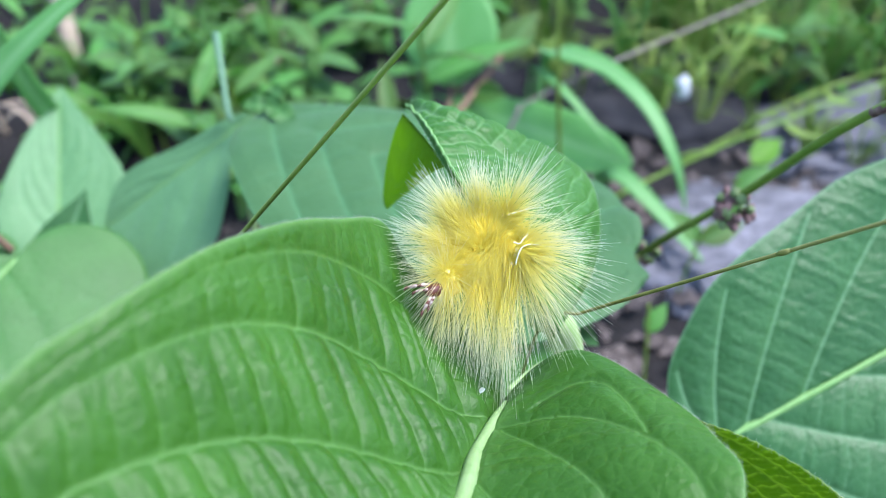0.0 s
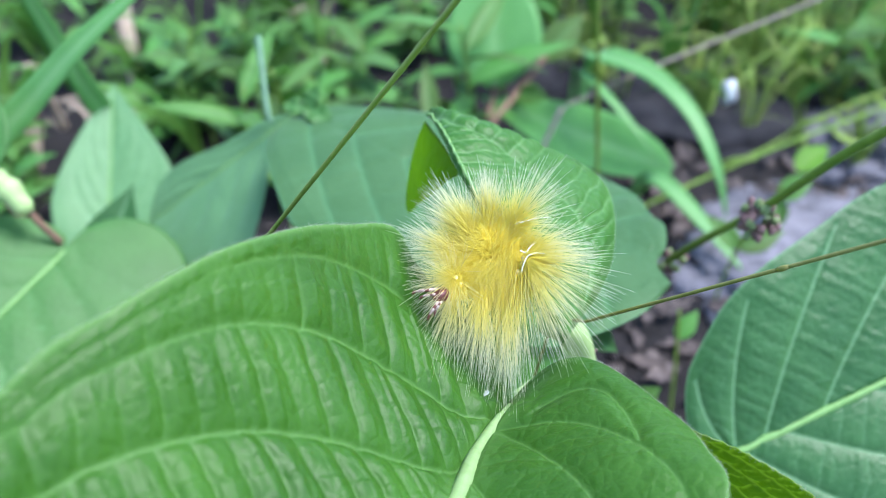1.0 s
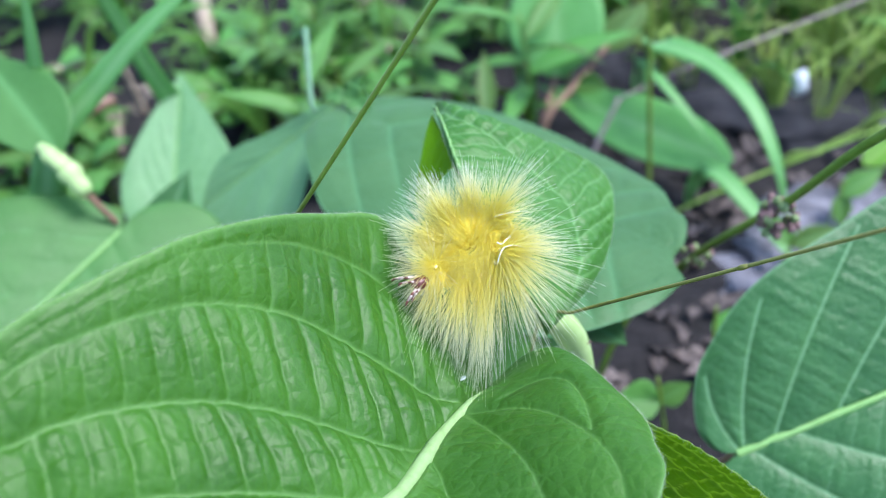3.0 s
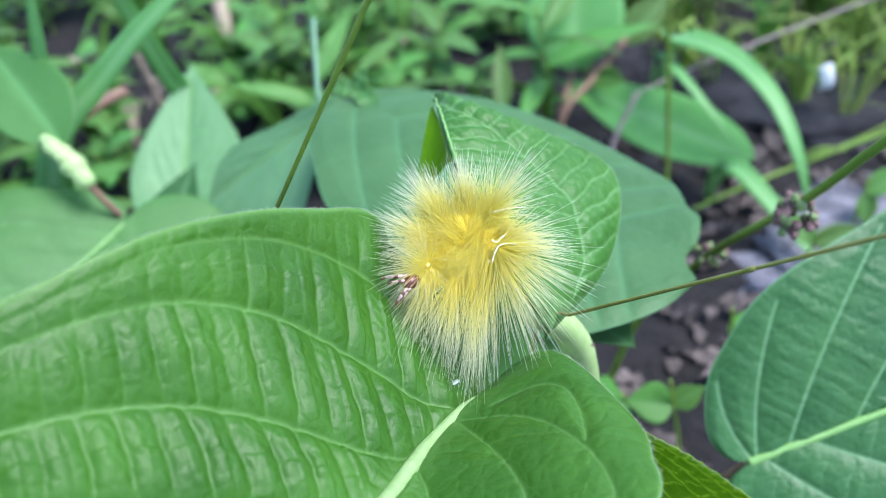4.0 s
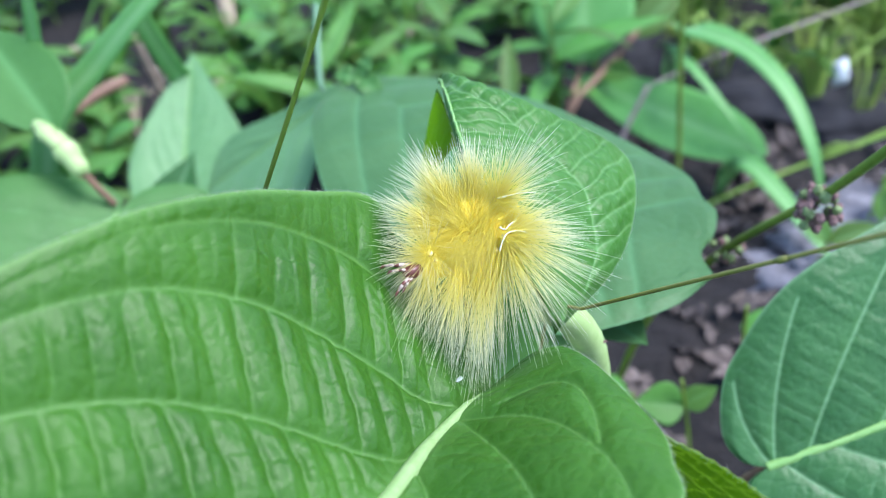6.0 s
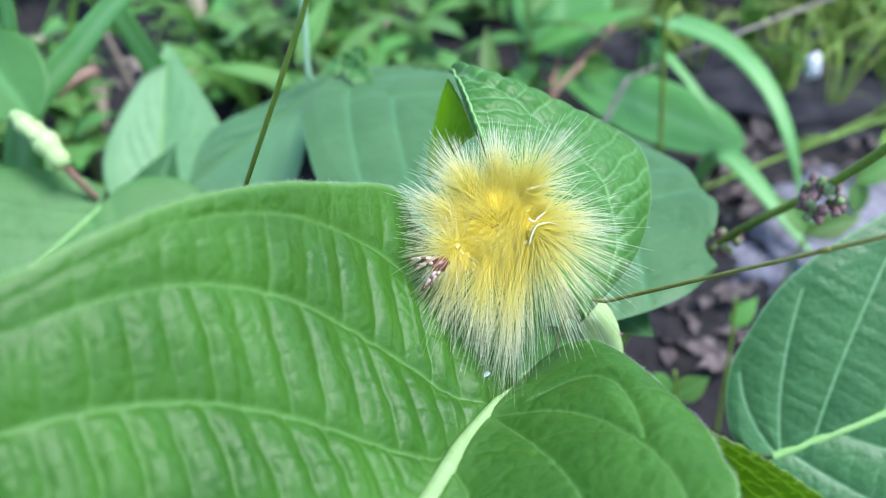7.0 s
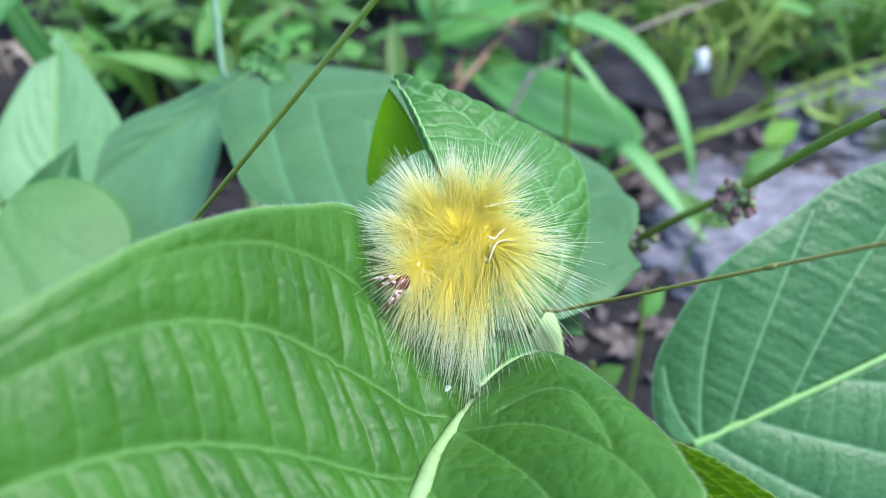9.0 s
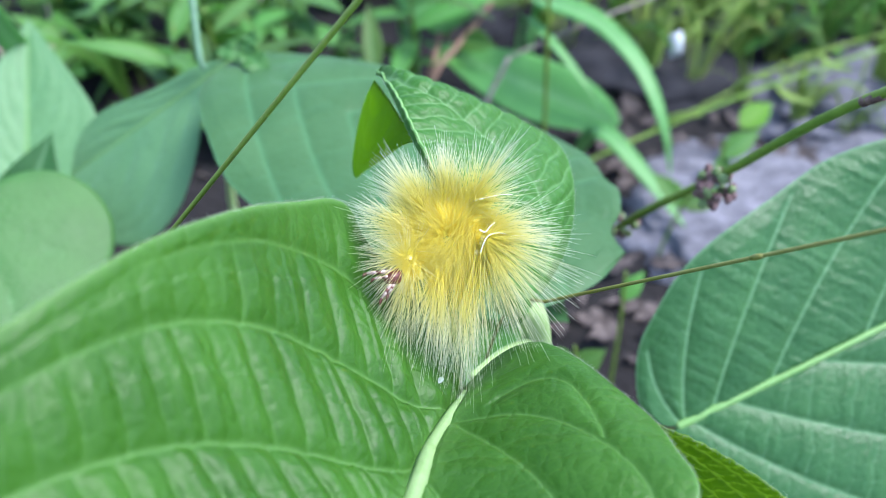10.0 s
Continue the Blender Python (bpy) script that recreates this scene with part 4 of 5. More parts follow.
# ---- details of the plants behind ----
def simple_leaf(length, width, droop, fold=0.25, n=14, m=5, point=1.3, wave=0.0):
    """A small leaf from its base along +y: verts, faces, vein mask."""
    u = np.linspace(0, 1, n)
    half = 0.5 * width * np.sin(np.pi * u**0.75) ** 0.8 * (1 - u**4) ** (point * 0.5)
    half[0] = 0.06 * width
    w = np.linspace(-1, 1, 2 * m - 1)
    x = half[:, None] * w[None]
    y = length * u[:, None] + 0 * x
    z = -droop * length * (u**2)[:, None] + fold * np.abs(x) + wave * width * np.sin(u * 17)[:, None] * np.abs(w)[None]
    k = 2 * m - 1
    top = np.stack([x, y, z], -1).reshape(-1, 3)
    low = top - np.array([0, 0, 0.0004])
    i, j = np.meshgrid(np.arange(n - 1), np.arange(k - 1), indexing="ij")
    q = np.stack([i * k + j, i * k + j + 1, (i + 1) * k + j + 1, (i + 1) * k + j], -1).reshape(-1, 4)
    edge = []
    for c in (0, k - 1):
        r = np.arange(n - 1) * k + c
        wq = np.stack([r, r + k, r + k + n * k, r + n * k], -1)
        edge.append(wq if c == 0 else wq[:, ::-1])
    faces = np.vstack([q, q[:, ::-1] + n * k, *edge])
    vein = np.broadcast_to(0.7 * np.exp(-((w / 0.12) ** 2))[None], (n, k)).ravel()
    return np.vstack([top, low]), faces, np.r_[vein, vein]


def leaf_mesh(name, material, **shape):
    v, f, a = simple_leaf(**shape)
    return mesh_of(name, v, f, material, [("vein", a)])


def aim(base, tip, up=(0, -0.4, 1.0)):
    ax = axes_of(np.subtract(tip, base), up)
    return Matrix.Translation(base) @ Matrix(ax.tolist()).transposed().to_4x4()


def single_leaf(parent, base, tip, width, material, droop=0.15, up=(0, -0.4, 1.0), label="", **more):
    ob = put("leaf", leaf_mesh("leaf", material, length=float(np.linalg.norm(np.subtract(tip, base))), width=width, droop=droop, n=26, m=8, **more), parent, label)
    ob.matrix_world = aim(base, tip, up)
    return ob


lower_leaf()
single_leaf(edge_plant, (-0.205, 0.278, 0.146), (-0.262, 0.318, 0.182), 0.040, M_MID, 0.05, (0.3, -0.5, 0.8), "pale green upright leaf")
for name_k, pts_k, rad_k in (("bud", [(-0.1905, 0.268, 0.130), (-0.195, 0.270, 0.136), (-0.201, 0.273, 0.142), (-0.206, 0.276, 0.146)], 0.0054), ("bract", [(-0.198, 0.270, 0.141), (-0.203, 0.271, 0.146), (-0.208, 0.274, 0.149), (-0.213, 0.277, 0.149)], 0.0040)):
    u_k = np.linspace(0, 1, 14)
    v, f = tube(catmull(pts_k, 14), rad_k * np.sqrt(np.clip(np.sin(np.pi * (0.08 + 0.86 * u_k)), 0, 1)) * (1 + 0.12 * np.sin(u_k * 15)), 12)
    put(name_k, mesh_of(name_k, v, f, M_PETIOLE), edge_plant, "pale cream-green swollen bud")
stalk("stem", edge_plant, [(-0.184, 0.272, 0.112), (-0.188, 0.270, 0.122), (-0.192, 0.269, 0.132)], 0.0015, 0.0017, M_REDSTEM, "reddish-brown stem")
single_leaf(edge_plant, (-0.195, 0.30, 0.06), (-0.178, 0.335, 0.105), 0.030, M_DARK, 0.1, (0.2, -0.8, 0.5), "small shaded leaf")

stalk("stem", behind, [(-0.0990, 0.3360, 0.1400), (-0.1012, 0.3385, 0.1448), (-0.1059, 0.3559, 0.1613), (-0.1097, 0.3694, 0.1701)], 0.0014, 0.0018, M_PALESTEM, "pale bluish stem")
for tip, wd in (((-0.094, 0.336, 0.150), 0.010), ((-0.068, 0.326, 0.146), 0.012), ((-0.076, 0.340, 0.158), 0.009)):
    single_leaf(behind, (-0.081, 0.339, 0.147), tip, wd, M_MID, 0.3, (0.1, -0.6, 0.8), "small pale frilled leaf", wave=0.10)

# second leaf under the wide one
single_leaf(behind, (-0.010, 0.265, 0.110), (0.0540, 0.2020, 0.1220), 0.055, M_BACK, 0.0, (0.1, -0.3, 0.95), "shaded leaf under the wide one", point=0.35)
stalk("petiole", behind, [(-0.010, 0.265, 0.110), (-0.02, 0.31, 0.04), (-0.03, 0.32, -0.04)], 0.0012, 0.0016, M_STALK)


def blade_mesh(name, points, width, material, fold=0.16, n=24, face=(0.25, -0.75, 0.6)):
    """A grass blade that arches along points, creased along the middle."""
    p = catmull(points, n)
    d = np.gradient(p, axis=0)
    d /= np.linalg.norm(d, axis=1)[:, None]
    side = np.cross(d, np.array(face))
    side /= np.linalg.norm(side, axis=1)[:, None]
    nor = np.cross(side, d)
    u = np.linspace(0, 1, n)
    half = 0.5 * width * np.minimum(1, 0.45 + 2.2 * u) * (1 - u**3) ** 0.8
    w = np.array([-1, -0.5, 0, 0.5, 1.0])
    top = p[:, None] + half[:, None, None] * (w[None, :, None] * side[:, None] + fold * np.abs(w)[None, :, None] * nor[:, None])
    low = top - 0.0004 * nor[:, None]
    i, j = np.meshgrid(np.arange(n - 1), np.arange(4), indexing="ij")
    q = np.stack([i * 5 + j, i * 5 + j + 1, (i + 1) * 5 + j + 1, (i + 1) * 5 + j], -1).reshape(-1, 4)
    r0, r1 = np.arange(n - 1) * 5, np.arange(n - 1) * 5 + 4
    faces = np.vstack([q, q[:, ::-1] + 5 * n, np.stack([r0, r0 + 5, r0 + 5 + 5 * n, r0 + 5 * n], -1), np.stack([r1, r1 + 5 * n, r1 + 5 + 5 * n, r1 + 5], -1)])
    vein = np.tile([0.1, 0, 0.8, 0, 0.1], n)
    return mesh_of(name, np.vstack([top.reshape(-1, 3), low.reshape(-1, 3)]), faces, material, [("vein", np.r_[vein, vein])])


def grass_plant(label, blades):
    ob = plant("grass_tuft", (0, 0, 0), label, "grass", "grass tufts")
    for pts, width in blades:
        put("blade", blade_mesh("blade", pts, width * 1.1, M_BRIGHT, face=(0.2, -0.66, 0.72)), ob)
    return ob


grass_plant("tall bright green grass blades at the edge", [
    ([(-0.262, 0.300, -0.03), (-0.255, 0.305, 0.07), (-0.235, 0.310, 0.129), (-0.207, 0.321, 0.157), (-0.177, 0.328, 0.184), (-0.135, 0.345, 0.215)], 0.018),
    ([(-0.262, 0.305, -0.03), (-0.250, 0.312, 0.07), (-0.238, 0.314, 0.142), (-0.227, 0.312, 0.175), (-0.218, 0.316, 0.225)], 0.013),
    ([(-0.262, 0.500, -0.03), (-0.250, 0.480, 0.04), (-0.246, 0.440, 0.104), (-0.250, 0.425, 0.150), (-0.256, 0.405, 0.215)], 0.015)])
grass_plant("bright green grass blade bent down to pale stone", [
    ([(0.118, 0.535, -0.036), (0.120, 0.525, -0.010), (0.125, 0.513, 0.008), (0.135, 0.500, 0.0100), (0.159, 0.470, -0.0045), (0.183, 0.440, -0.0227)], 0.014)])
grass_plant("arching bright green grass blade over dark rock", [
    ([(0.090, 0.680, -0.03), (0.084, 0.640, 0.045), (0.088, 0.588, 0.073), (0.122, 0.562, 0.071), (0.150, 0.527, 0.055), (0.168, 0.496, 0.025), (0.181, 0.490, -0.015)], 0.017),
    ([(0.080, 0.680, -0.03), (0.074, 0.630, 0.040), (0.085, 0.570, 0.057), (0.115, 0.535, 0.035), (0.140, 0.520, 0.005)], 0.009)])

low_plant = plant("herb", (0.0, 0.6, 0), "low herb with broad bright green leaves on pinkish stems", "plant", "herbs")
single_leaf(low_plant, (0.143, 0.522, 0.009), (-0.010, 0.640, 0.014), 0.056, M_BRIGHT, 0.0, (0.05, -0.6, 0.8), "broad bright green leaf", fold=0.06)
single_leaf(low_plant, (0.008, 0.636, 0.022), (0.002, 0.705, 0.125), 0.085, M_BRIGHT, 0.05, (0.0, -0.4, 0.9), "broad bright green leaf", fold=0.08)
single_leaf(low_plant, (-0.041, 0.553, 0.025), (-0.048, 0.592, 0.068), 0.016, M_HERB, 0.05, (0.2, -0.85, 0.5))
stalk("stem", low_plant, [(-0.006, 0.585, -0.03), (0.002, 0.600, 0.005), (0.008, 0.636, 0.022)], 0.0030, 0.0022, M_REDSTEM, "pinkish stem")
stalk("stem", low_plant, [(0.0, 0.588, -0.03), (0.004, 0.590, 0.006), (0.027, 0.623, 0.023), (0.048, 0.652, 0.041), (0.065, 0.68, 0.06)], 0.0034, 0.0024, M_REDSTEM, "pinkish stem")
single_leaf(low_plant, (0.048, 0.652, 0.041), (0.085, 0.68, 0.075), 0.030, M_HERB, 0.1, (0.1, -0.8, 0.6))
single_leaf(low_plant, (0.027, 0.623, 0.023), (0.050, 0.590, 0.036), 0.020, M_HERB, 0.1, (0.1, -0.8, 0.6))

upright = plant("grass_stalk", (0.08, 0.48, 0), "upright dark green grass stalk", "grass stalk", "grass stalks")
stalk("culm", upright, [(0.083, 0.477, -0.035), (0.081, 0.477, 0.028), (0.075, 0.477, 0.092), (0.069, 0.480, 0.165)], 0.0016, 0.0013, M_STALK)

for culm_points in ([(0.100, 0.512, -0.036), (0.133, 0.520, -0.018), (0.235, 0.550, 0.019), (0.352, 0.580, 0.052), (0.44, 0.60, 0.07)], [(0.190, 0.590, -0.036), (0.230, 0.600, -0.018), (0.302, 0.620, 0.017), (0.383, 0.640, 0.037), (0.47, 0.66, 0.05)]):
    leaning = plant("grass_stalk", culm_points[0], "leaning yellow-green grass stalk over pale stone", "grass stalk", "grass stalks")
    stalk("culm", leaning, culm_points, 0.0016, 0.0010, M_YGRASS)
    for k, (dx, dz) in enumerate(((0.030, 0.018), (0.034, -0.012), (0.026, 0.024))):
        b = catmull(culm_points, 9)[2 + 2 * k]
        put("blade", blade_mesh("blade", [b, b + np.array([0.4 * dx, -0.002, 0.8 * dz]), b + np.array([dx, -0.006, dz])], 0.006, M_YGRASS, n=8), leaning)

twig = plant("dry_twig", (0.1, 0.57, 0), "pale pinkish dry twig lying across the plants", "twig")
stalk("branch", twig, [(0.060, 0.560, 0.040), (0.095, 0.569, 0.055), (0.162, 0.590, 0.077), (0.232, 0.604, 0.103), (0.30, 0.62, 0.13)], 0.0008, 0.0012, M_TWIG, knobs=0.06)
stalk("branch", twig, [(0.060, 0.560, 0.040), (0.045, 0.555, 0.00), (0.040, 0.552, -0.035)], 0.0018, 0.0020, M_TWIG)
pale = plant("dry_stalk", (-0.37, 0.76, 0), "pale dry straw stalk standing among the herbs", "stalk")
stalk("straw", pale, [(-0.368, 0.745, -0.04), (-0.376, 0.765, -0.01), (-0.386, 0.79, 0.03), (-0.398, 0.825, 0.075), (-0.405, 0.85, 0.11)], 0.007, 0.012, M_STRAW, knobs=0.05)


fallen = plant("dry_stalk", (-0.2, 0.45, 0), "thick pinkish-brown dead stalk leaning among grass", "stalk")
stalk("straw", fallen, [(-0.3514, 0.43, -0.04), (-0.3514, 0.44, 0.0482), (-0.3416, 0.46, 0.0587), (-0.3256, 0.48, 0.0653), (-0.3197, 0.49, 0.0652)], 0.0036, 0.0046, M_REDSTEM, knobs=0.07)
fallen = plant("dry_stalk", (-0.3, 0.6, 0), "pale dead straw lying over the herbs", "stalk")
stalk("straw", fallen, [(-0.4954, 0.59, -0.04), (-0.4954, 0.6, 0.0292), (-0.4542, 0.62, 0.0299), (-0.4071, 0.64, 0.0364)], 0.0035, 0.0030, M_STRAW, knobs=0.06)
stalk("straw", fallen, [(-0.4071, 0.64, 0.0364), (-0.4071, 0.66, -0.04)], 0.0030, 0.0028, M_STRAW, knobs=0.06)


# ---- stones and litter ----
def stone(name, at, size, material, label, seed, flat=0.6):
    bm = bmesh.new()
    bmesh.ops.create_icosphere(bm, subdivisions=5, radius=1.0)
    for v in bm.verts:
        k = 1 + 0.35 * noise.noise(v.co * 1.3 + Vector((seed, 0, 0))) + 0.16 * noise.noise(v.co * 3.5 + Vector((0, seed, 0))) + 0.12 * noise.noise(v.co * 8 + Vector((0, 0, seed))) + 0.06 * noise.noise(v.co * 19 + Vector((seed, 0, seed)))
        v.co = Vector((v.co.x * size[0] * k, v.co.y * size[1] * k, v.co.z * size[2] * k))
    me = bpy.data.meshes.new(name)
    bm.to_mesh(me)
    bm.free()
    me.materials.append(material)
    me.polygons.foreach_set("use_smooth", [True] * len(me.polygons))
    ob = put(name, me)
    ob.location = at
    tagged(ob, label, "stone", "stones")


stone("rock", (0.20, 0.70, -0.045), (0.12, 0.10, 0.032), M_ROCK, "dark grey damp rock half sunk in soil", 2.0)
stone("rock", (0.33, 0.80, -0.045), (0.10, 0.08, 0.032), M_ROCK, "dark grey damp rock half sunk in soil", 7.0)
stone("rock", (0.10, 0.80, -0.045), (0.09, 0.07, 0.030), M_ROCK, "dark grey damp rock half sunk in soil", 11.0)
stone("stone", (0.214, 0.655, 0.012), (0.006, 0.006, 0.011), M_FLAKE, "small white stone on dark rock", 3.0)
stone("slab", (0.255, 0.470, -0.045), (0.130, 0.115, 0.030), M_STONE, "pale lilac-grey stone slab in the soil", 5.0)
stone("slab", (0.44, 0.64, -0.036), (0.16, 0.11, 0.034), M_STONE, "pale lilac-grey stone slab in the soil", 8.0)


stone("slab", (0.40, 0.50, -0.042), (0.14, 0.09, 0.030), M_STONE, "pale lilac-grey stone slab in the soil", 13.0)


def scatter_litter():
    rng = np.random.default_rng(21)
    meshes = [leaf_mesh("dead_leaf", M_LITTER, length=0.009 + 0.009 * k, width=0.005 + 0.004 * k, droop=0.3 - 0.2 * k, fold=0.6, n=9, m=3, wave=0.2) for k in range(3)]
    for k in range(285):
        x, y = rng.uniform(-0.25, 0.55), rng.uniform(0.22, 1.0)
        if k % 3:
            x, y = rng.uniform(0.0, 0.34), rng.uniform(0.26, 0.62)
        ob = put("dead_leaf", meshes[k % 3])
        ob.matrix_world = pose(x, y, float(ground_height(x, y)) + 0.004, rng.uniform(-25, 25), rng.uniform(-30, 30), rng.uniform(0, 360))
        tagged(ob, "curled brown dead leaf on the soil", "dead leaf", "dead leaves")


scatter_litter()


def sprout(x, y, tall, lean, label, leaf_at=None):
    ob = plant("seedling", (x, y, 0), label, "plant", "seedlings")
    z = float(ground_height(x, y))
    stalk("stem", ob, [(x, y, z - 0.004), (x + lean[0] * 0.4, y + lean[1] * 0.4, z + tall * 0.5), (x + lean[0], y + lean[1], z + tall)], 0.0011, 0.0008, M_STALK)
    for k, (dx, dy, dz, w) in enumerate(leaf_at or []):
        b = (x + lean[0] * 0.8, y + lean[1] * 0.8, z + tall * 0.8)
        single_leaf(ob, b, (b[0] + dx, b[1] + dy, b[2] + dz), w, M_HERB, 0.15, (0.1, -0.6, 0.8))
    return ob


sprout(0.088, 0.262, 0.075, (-0.012, 0.006), "thin green seedling stem by the litter", [(-0.022, -0.004, 0.004, 0.020), (0.014, 0.004, 0.010, 0.012)])
sprout(0.110, 0.300, 0.085, (-0.004, 0.012), "thin green seedling stem by the litter", [(0.012, 0.010, 0.012, 0.010)])
sprout(0.062, 0.285, 0.050, (-0.006, -0.01), "small green seedling with a round leaf", [(-0.016, -0.022, 0.012, 0.034)])
sprout(0.160, 0.420, 0.060, (0.010, 0.0), "small green seedling beside pale stone", [(0.030, 0.006, 0.012, 0.016), (-0.02, 0.01, 0.02, 0.014)])
sprout(0.205, 0.480, 0.055, (0.008, 0.01), "small yellow-green seedling beside pale stone", [(0.028, 0.01, 0.018, 0.017), (0.004, -0.012, -0.02, 0.015)])


vivid = sprout(0.226, 0.516, 0.045, (0.008, 0.005), "small vivid yellow-green seedling beside pale stone")
single_leaf(vivid, (0.233, 0.520, 0.0122), (0.262, 0.542, 0.024), 0.020, M_VIVID, 0.1, (0.0, -0.5, 0.85), "vivid yellow-green leaf")


# ---- herbs and grass of the undergrowth ----
def herb_kind(seed, leaves, length, width, tall):
    rng = np.random.default_rng(seed)
    ob = plant("herb", (0, 0, 0), "leafy green herb of the undergrowth", "plant", "herbs")
    v, f = tube(catmull([(0, 0, -0.01), (0.004, 0.002, tall * 0.5), (0.010, -0.004, tall)], 9), np.linspace(0.0016, 0.0009, 9), 6)
    put("stem", mesh_of("stem", v, f, M_STALK), ob)
    for k in range(leaves):
        s = rng.uniform(0.75, 1.2)
        o = put("leaf", leaf_mesh("leaf", M_HERB, length=length * s, width=width * s, droop=rng.uniform(0.1, 0.5), fold=0.25, n=11, m=3), ob)
        o.matrix_basis = pose(0.006 * k / leaves, 0, tall * (0.25 + 0.75 * k / leaves), rng.uniform(-5, 45), rng.uniform(-15, 15), 137.5 * k + rng.uniform(-20, 20))
    return ob


def tuft_kind(seed, blades, tall, width, straw=False, mat=None):
    rng = np.random.default_rng(seed)
    ob = plant("grass_tuft", (0, 0, 0), "tuft of yellowish-green grass" if mat else "tuft of green grass blades" if not straw else "tuft of dry straw", "grass", "grass tufts")
    for k in range(blades):
        a, reach = rng.uniform(0, 6.28), rng.uniform(0.3, 0.9) * tall
        h = tall * rng.uniform(0.6, 1.1)
        c, s = math.cos(a), math.sin(a)
        put("blade", blade_mesh("blade", [(0, 0, -0.01), (0.15 * reach * c, 0.15 * reach * s, 0.5 * h), (0.5 * reach * c, 0.5 * reach * s, 0.9 * h), (reach * c, reach * s, h * rng.uniform(0.55, 0.95))], width * rng.uniform(0.7, 1.2), mat or (M_STRAW if straw else M_GRASS), n=10), ob)
    return ob


def scatter_undergrowth():
    rng = np.random.default_rng(33)
    herbs = [herb_kind(1, 9, 0.060, 0.022, 0.09), herb_kind(2, 10, 0.050, 0.026, 0.07), herb_kind(3, 8, 0.075, 0.018, 0.11), herb_kind(4, 12, 0.035, 0.017, 0.08)]
    yellow = [tuft_kind(15, 9, 0.10, 0.006, mat=M_YGRASS), tuft_kind(16, 7, 0.13, 0.004, mat=M_YGRASS)]
    tufts = [tuft_kind(5, 7, 0.13, 0.008), tuft_kind(6, 6, 0.16, 0.011), tuft_kind(7, 8, 0.10, 0.005), tuft_kind(8, 5, 0.10, 0.004, True)]
    first = set()
    spots = 0
    for k in range(2200):
        y = rng.uniform(0.42, 1.9)
        x = rng.uniform(-0.30 - 0.62 * y, 0.30 + 0.62 * y)
        right_gap = 0.03 < x < 0.34 and y < 0.84
        near = y < 0.55 and x > -0.10
        if (right_gap and rng.random() < (0.70 if y > 0.6 else 0.86)) or near or (x > 0.1 and rng.random() < 0.20) or (-0.33 < x < -0.14 and y < 0.50):
            continue
        kind = (herbs if rng.random() < 0.62 else tufts)[rng.integers(0, 4)]
        if x > 0.20 and rng.random() < 0.7:
            kind = yellow[rng.integers(0, 2)]
        m = pose(x, y, float(ground_height(x, y)), rng.uniform(-12, 12), rng.uniform(-12, 12), rng.uniform(0, 360))
        size = rng.uniform(0.7, 1.15) * (0.85 if y < 0.6 else 1.0)
        if kind.name not in first:
            first.add(kind.name)
            kind.matrix_basis = m
        else:
            copy_thing(kind, m @ Matrix.Diagonal((size, size, size, 1)))
        spots += 1
        if spots >= 390:
            break
    for k in range(110):
        x, y = rng.uniform(-1.6, 1.6), rng.uniform(-0.5, 1.9)
        if abs(x) < 0.45 + 0.62 * max(y, 0):
            continue
        size = rng.uniform(0.7, 1.15)
        copy_thing(herbs[k % 4] if k % 3 else tufts[k % 4], pose(x, y, float(ground_height(x, y)), rng.uniform(-12, 12), rng.uniform(-12, 12), rng.uniform(0, 360)) @ Matrix.Diagonal((size, size, size, 1)))
    for k in range(36):
        x, y = rng.uniform(0.30, 0.80), rng.uniform(0.58, 1.15)
        size = rng.uniform(0.6, 1.0)
        copy_thing(herbs[k % 4], pose(x, y, float(ground_height(x, y)), rng.uniform(-12, 12), rng.uniform(-12, 12), rng.uniform(0, 360)) @ Matrix.Diagonal((size, size, size, 1)))
    for k in range(85):
        x, y = rng.uniform(0.20, 0.75), rng.uniform(0.56, 1.15)
        if k % 3 == 0:
            x, y = rng.uniform(0.08, 0.30), rng.uniform(0.70, 1.10)
        size = rng.uniform(0.5, 1.0)
        kind = tufts[rng.integers(0, 3)] if k % 4 == 0 else yellow[k % 2]
        copy_thing(kind, pose(x, y, float(ground_height(x, y)), rng.uniform(-20, 20), rng.uniform(-20, 20), rng.uniform(0, 360)) @ Matrix.Diagonal((size, size, size, 1)))
    # the same low growth goes on beside and behind
    wide = np.random.default_rng(77)
    for k in range(170):
        x, y = wide.uniform(-1.5, 1.5), wide.uniform(-0.6, 2.3)
        if abs(x) < 0.45 + 0.62 * max(y, 0) and y < 1.85:
            continue
        size = wide.uniform(0.7, 1.15)
        copy_thing(herbs[k % 4] if k % 3 else tufts[k % 4], pose(x, y, float(ground_height(x, y)), wide.uniform(-12, 12), wide.uniform(-12, 12), wide.uniform(0, 360)) @ Matrix.Diagonal((size, size, size, 1)))


scatter_undergrowth()


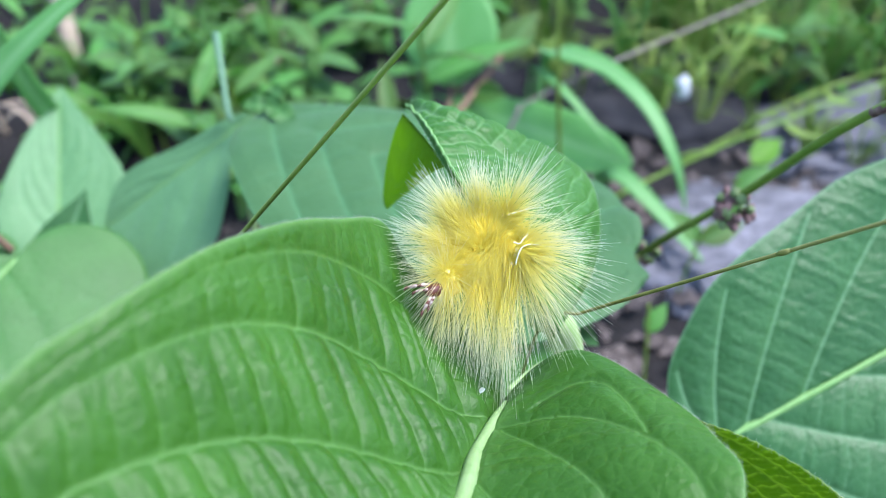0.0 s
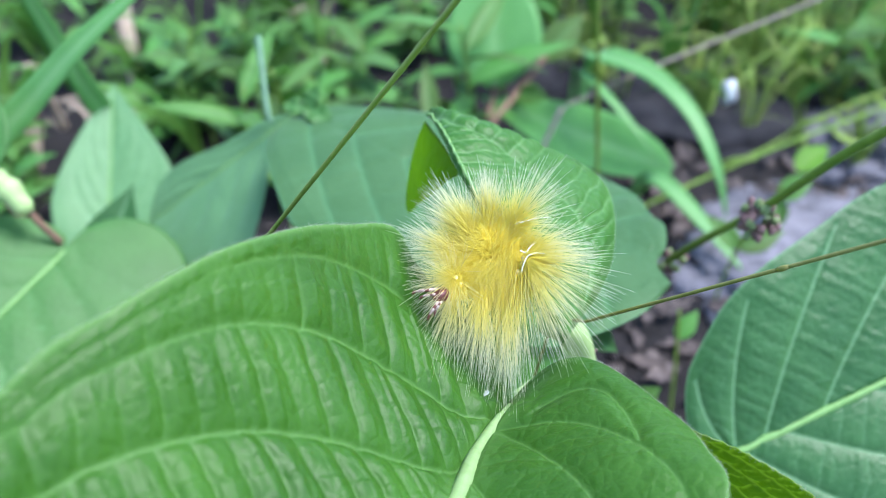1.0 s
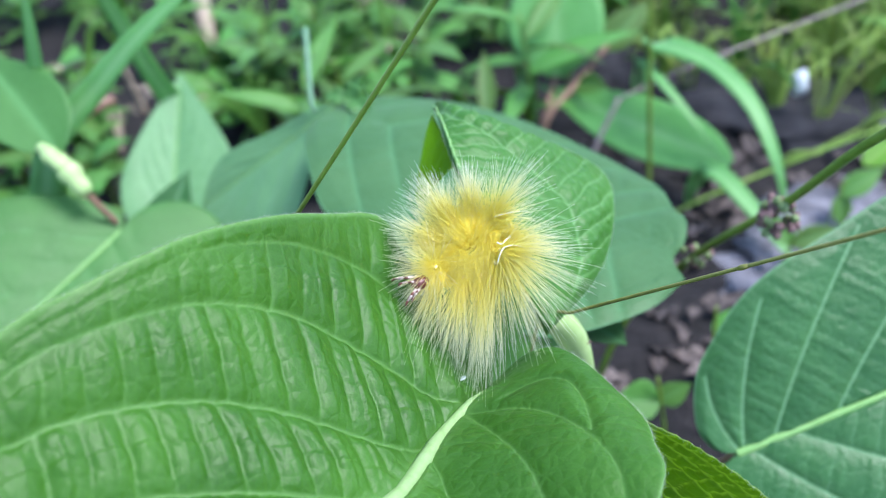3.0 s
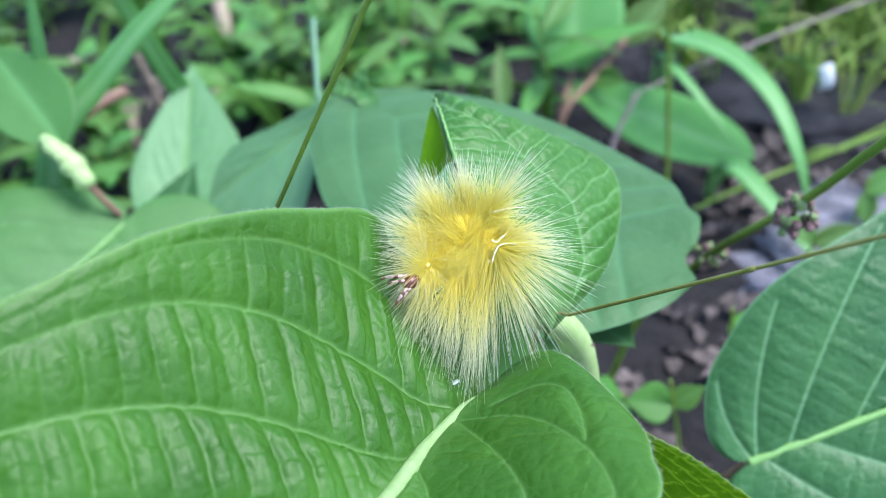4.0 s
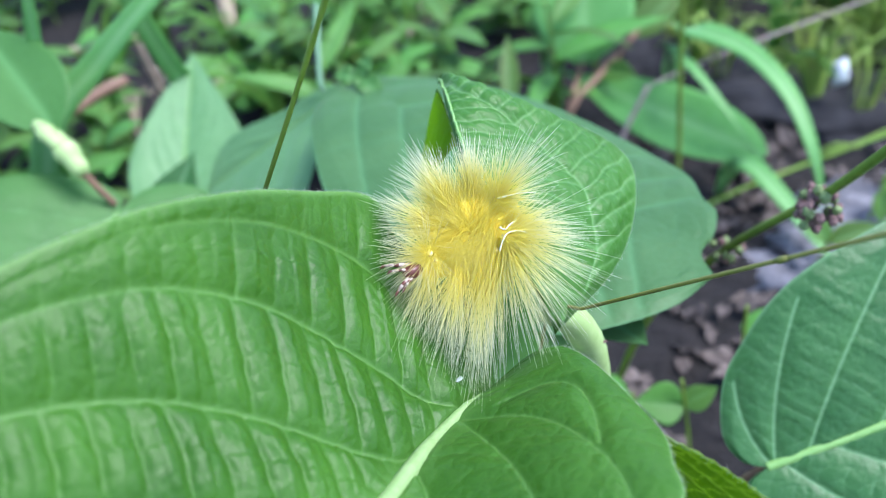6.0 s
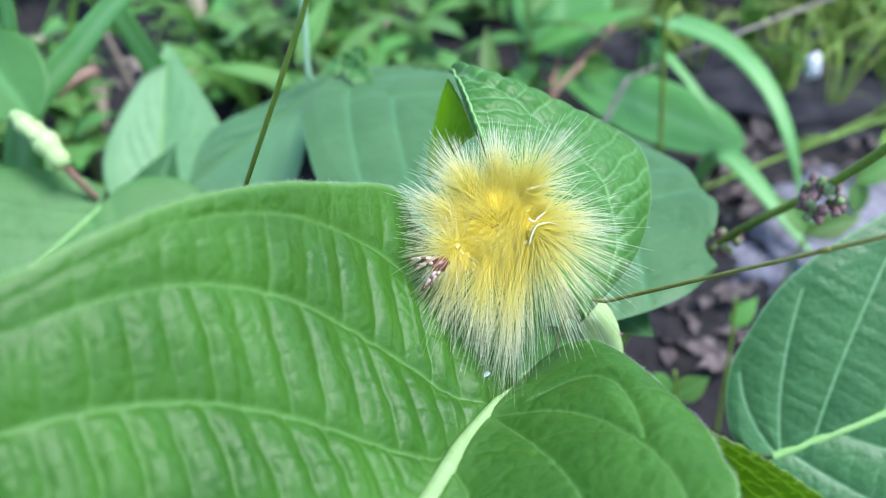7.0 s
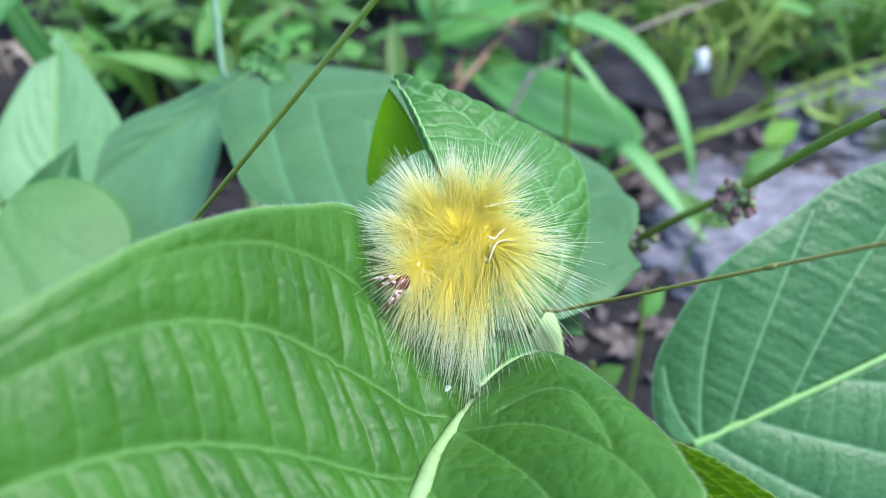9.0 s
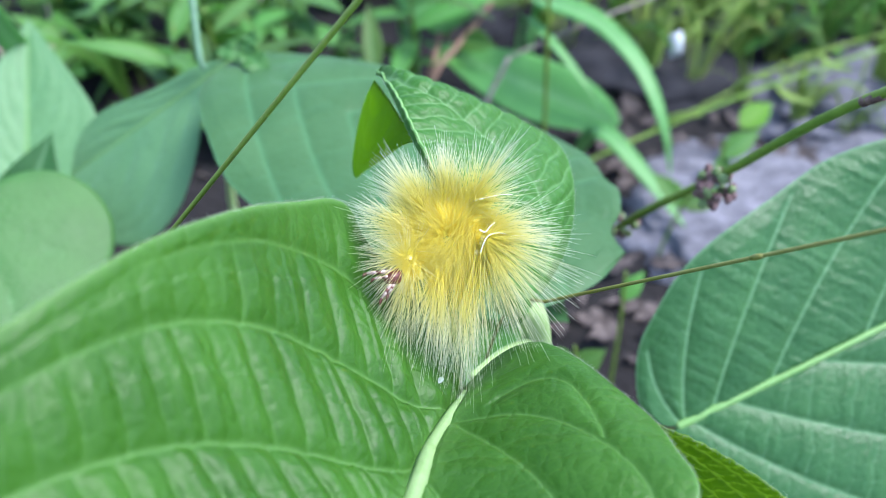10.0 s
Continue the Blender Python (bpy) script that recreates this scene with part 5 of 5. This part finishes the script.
# ---- what moves ----
SWAY = [
    (0.0, (-0.0325, 0.1512, 0.2219), (-0.0004, 0.1442, 0.2618)),
    (0.5, (-0.0321, 0.1483, 0.2234), (-0.0009, 0.1419, 0.2634)),
    (1.0, (-0.0292, 0.1459, 0.2269), (0.0012, 0.1402, 0.2668)),
    (1.5, (-0.0279, 0.1429, 0.2279), (0.0017, 0.1381, 0.2675)),
    (2.0, (-0.0268, 0.1388, 0.2283), (0.0021, 0.1347, 0.2677)),
    (2.5, (-0.0235, 0.136, 0.2316), (0.0035, 0.1326, 0.2708)),
    (2.7, (-0.0223, 0.1372, 0.2306), (0.0052, 0.134, 0.2698)),
    (3.8, (-0.0254, 0.1406, 0.2265), (-0.0006, 0.1384, 0.2653)),
    (4.0, (-0.0273, 0.1406, 0.226), (-0.0047, 0.1382, 0.2648)),
    (4.5, (-0.0291, 0.143, 0.2222), (-0.0072, 0.1409, 0.2609)),
    (5.0, (-0.0325, 0.1457, 0.22), (-0.0126, 0.143, 0.2589)),
    (6.5, (-0.0373, 0.1462, 0.2157), (-0.0178, 0.1434, 0.2547)),
    (7.0, (-0.0453, 0.1472, 0.2136), (-0.026, 0.1444, 0.2527)),
    (7.5, (-0.0488, 0.1504, 0.2142), (-0.0295, 0.1476, 0.2535)),
    (8.0, (-0.0485, 0.1513, 0.2173), (-0.0292, 0.1484, 0.2566)),
    (8.1, (-0.0336, 0.1559, 0.2153), (-0.0024, 0.1537, 0.2557)),
    (8.2, (-0.0377, 0.1547, 0.2155), (-0.0084, 0.1528, 0.2555)),
    (8.3, (-0.0377, 0.1546, 0.2153), (-0.0094, 0.1526, 0.2553)),
    (8.4, (-0.0375, 0.1547, 0.215), (-0.007, 0.1529, 0.2551)),
    (8.5, (-0.0371, 0.1547, 0.2148), (-0.0065, 0.1529, 0.255)),
    (9.0, (-0.04, 0.1536, 0.2147), (-0.009, 0.152, 0.2546)),
    (9.5, (-0.0407, 0.1523, 0.2157), (-0.0098, 0.1507, 0.2556)),
    (10.0, (-0.0407, 0.1528, 0.2143), (-0.0101, 0.1514, 0.2542)),
]


def along(foot, head):
    """The pose of a stalk whose z axis runs from foot to head."""
    z = (Vector(head) - Vector(foot)).normalized()
    x = Vector((1, 0, 0)) - z * z.x
    x.normalize()
    y = z.cross(x)
    return Matrix.Translation(foot) @ Matrix((x, y, z)).transposed().to_4x4()


def motions():
    walk(swaying, [(t, along(foot, head)) for t, foot, head in SWAY])


motions()
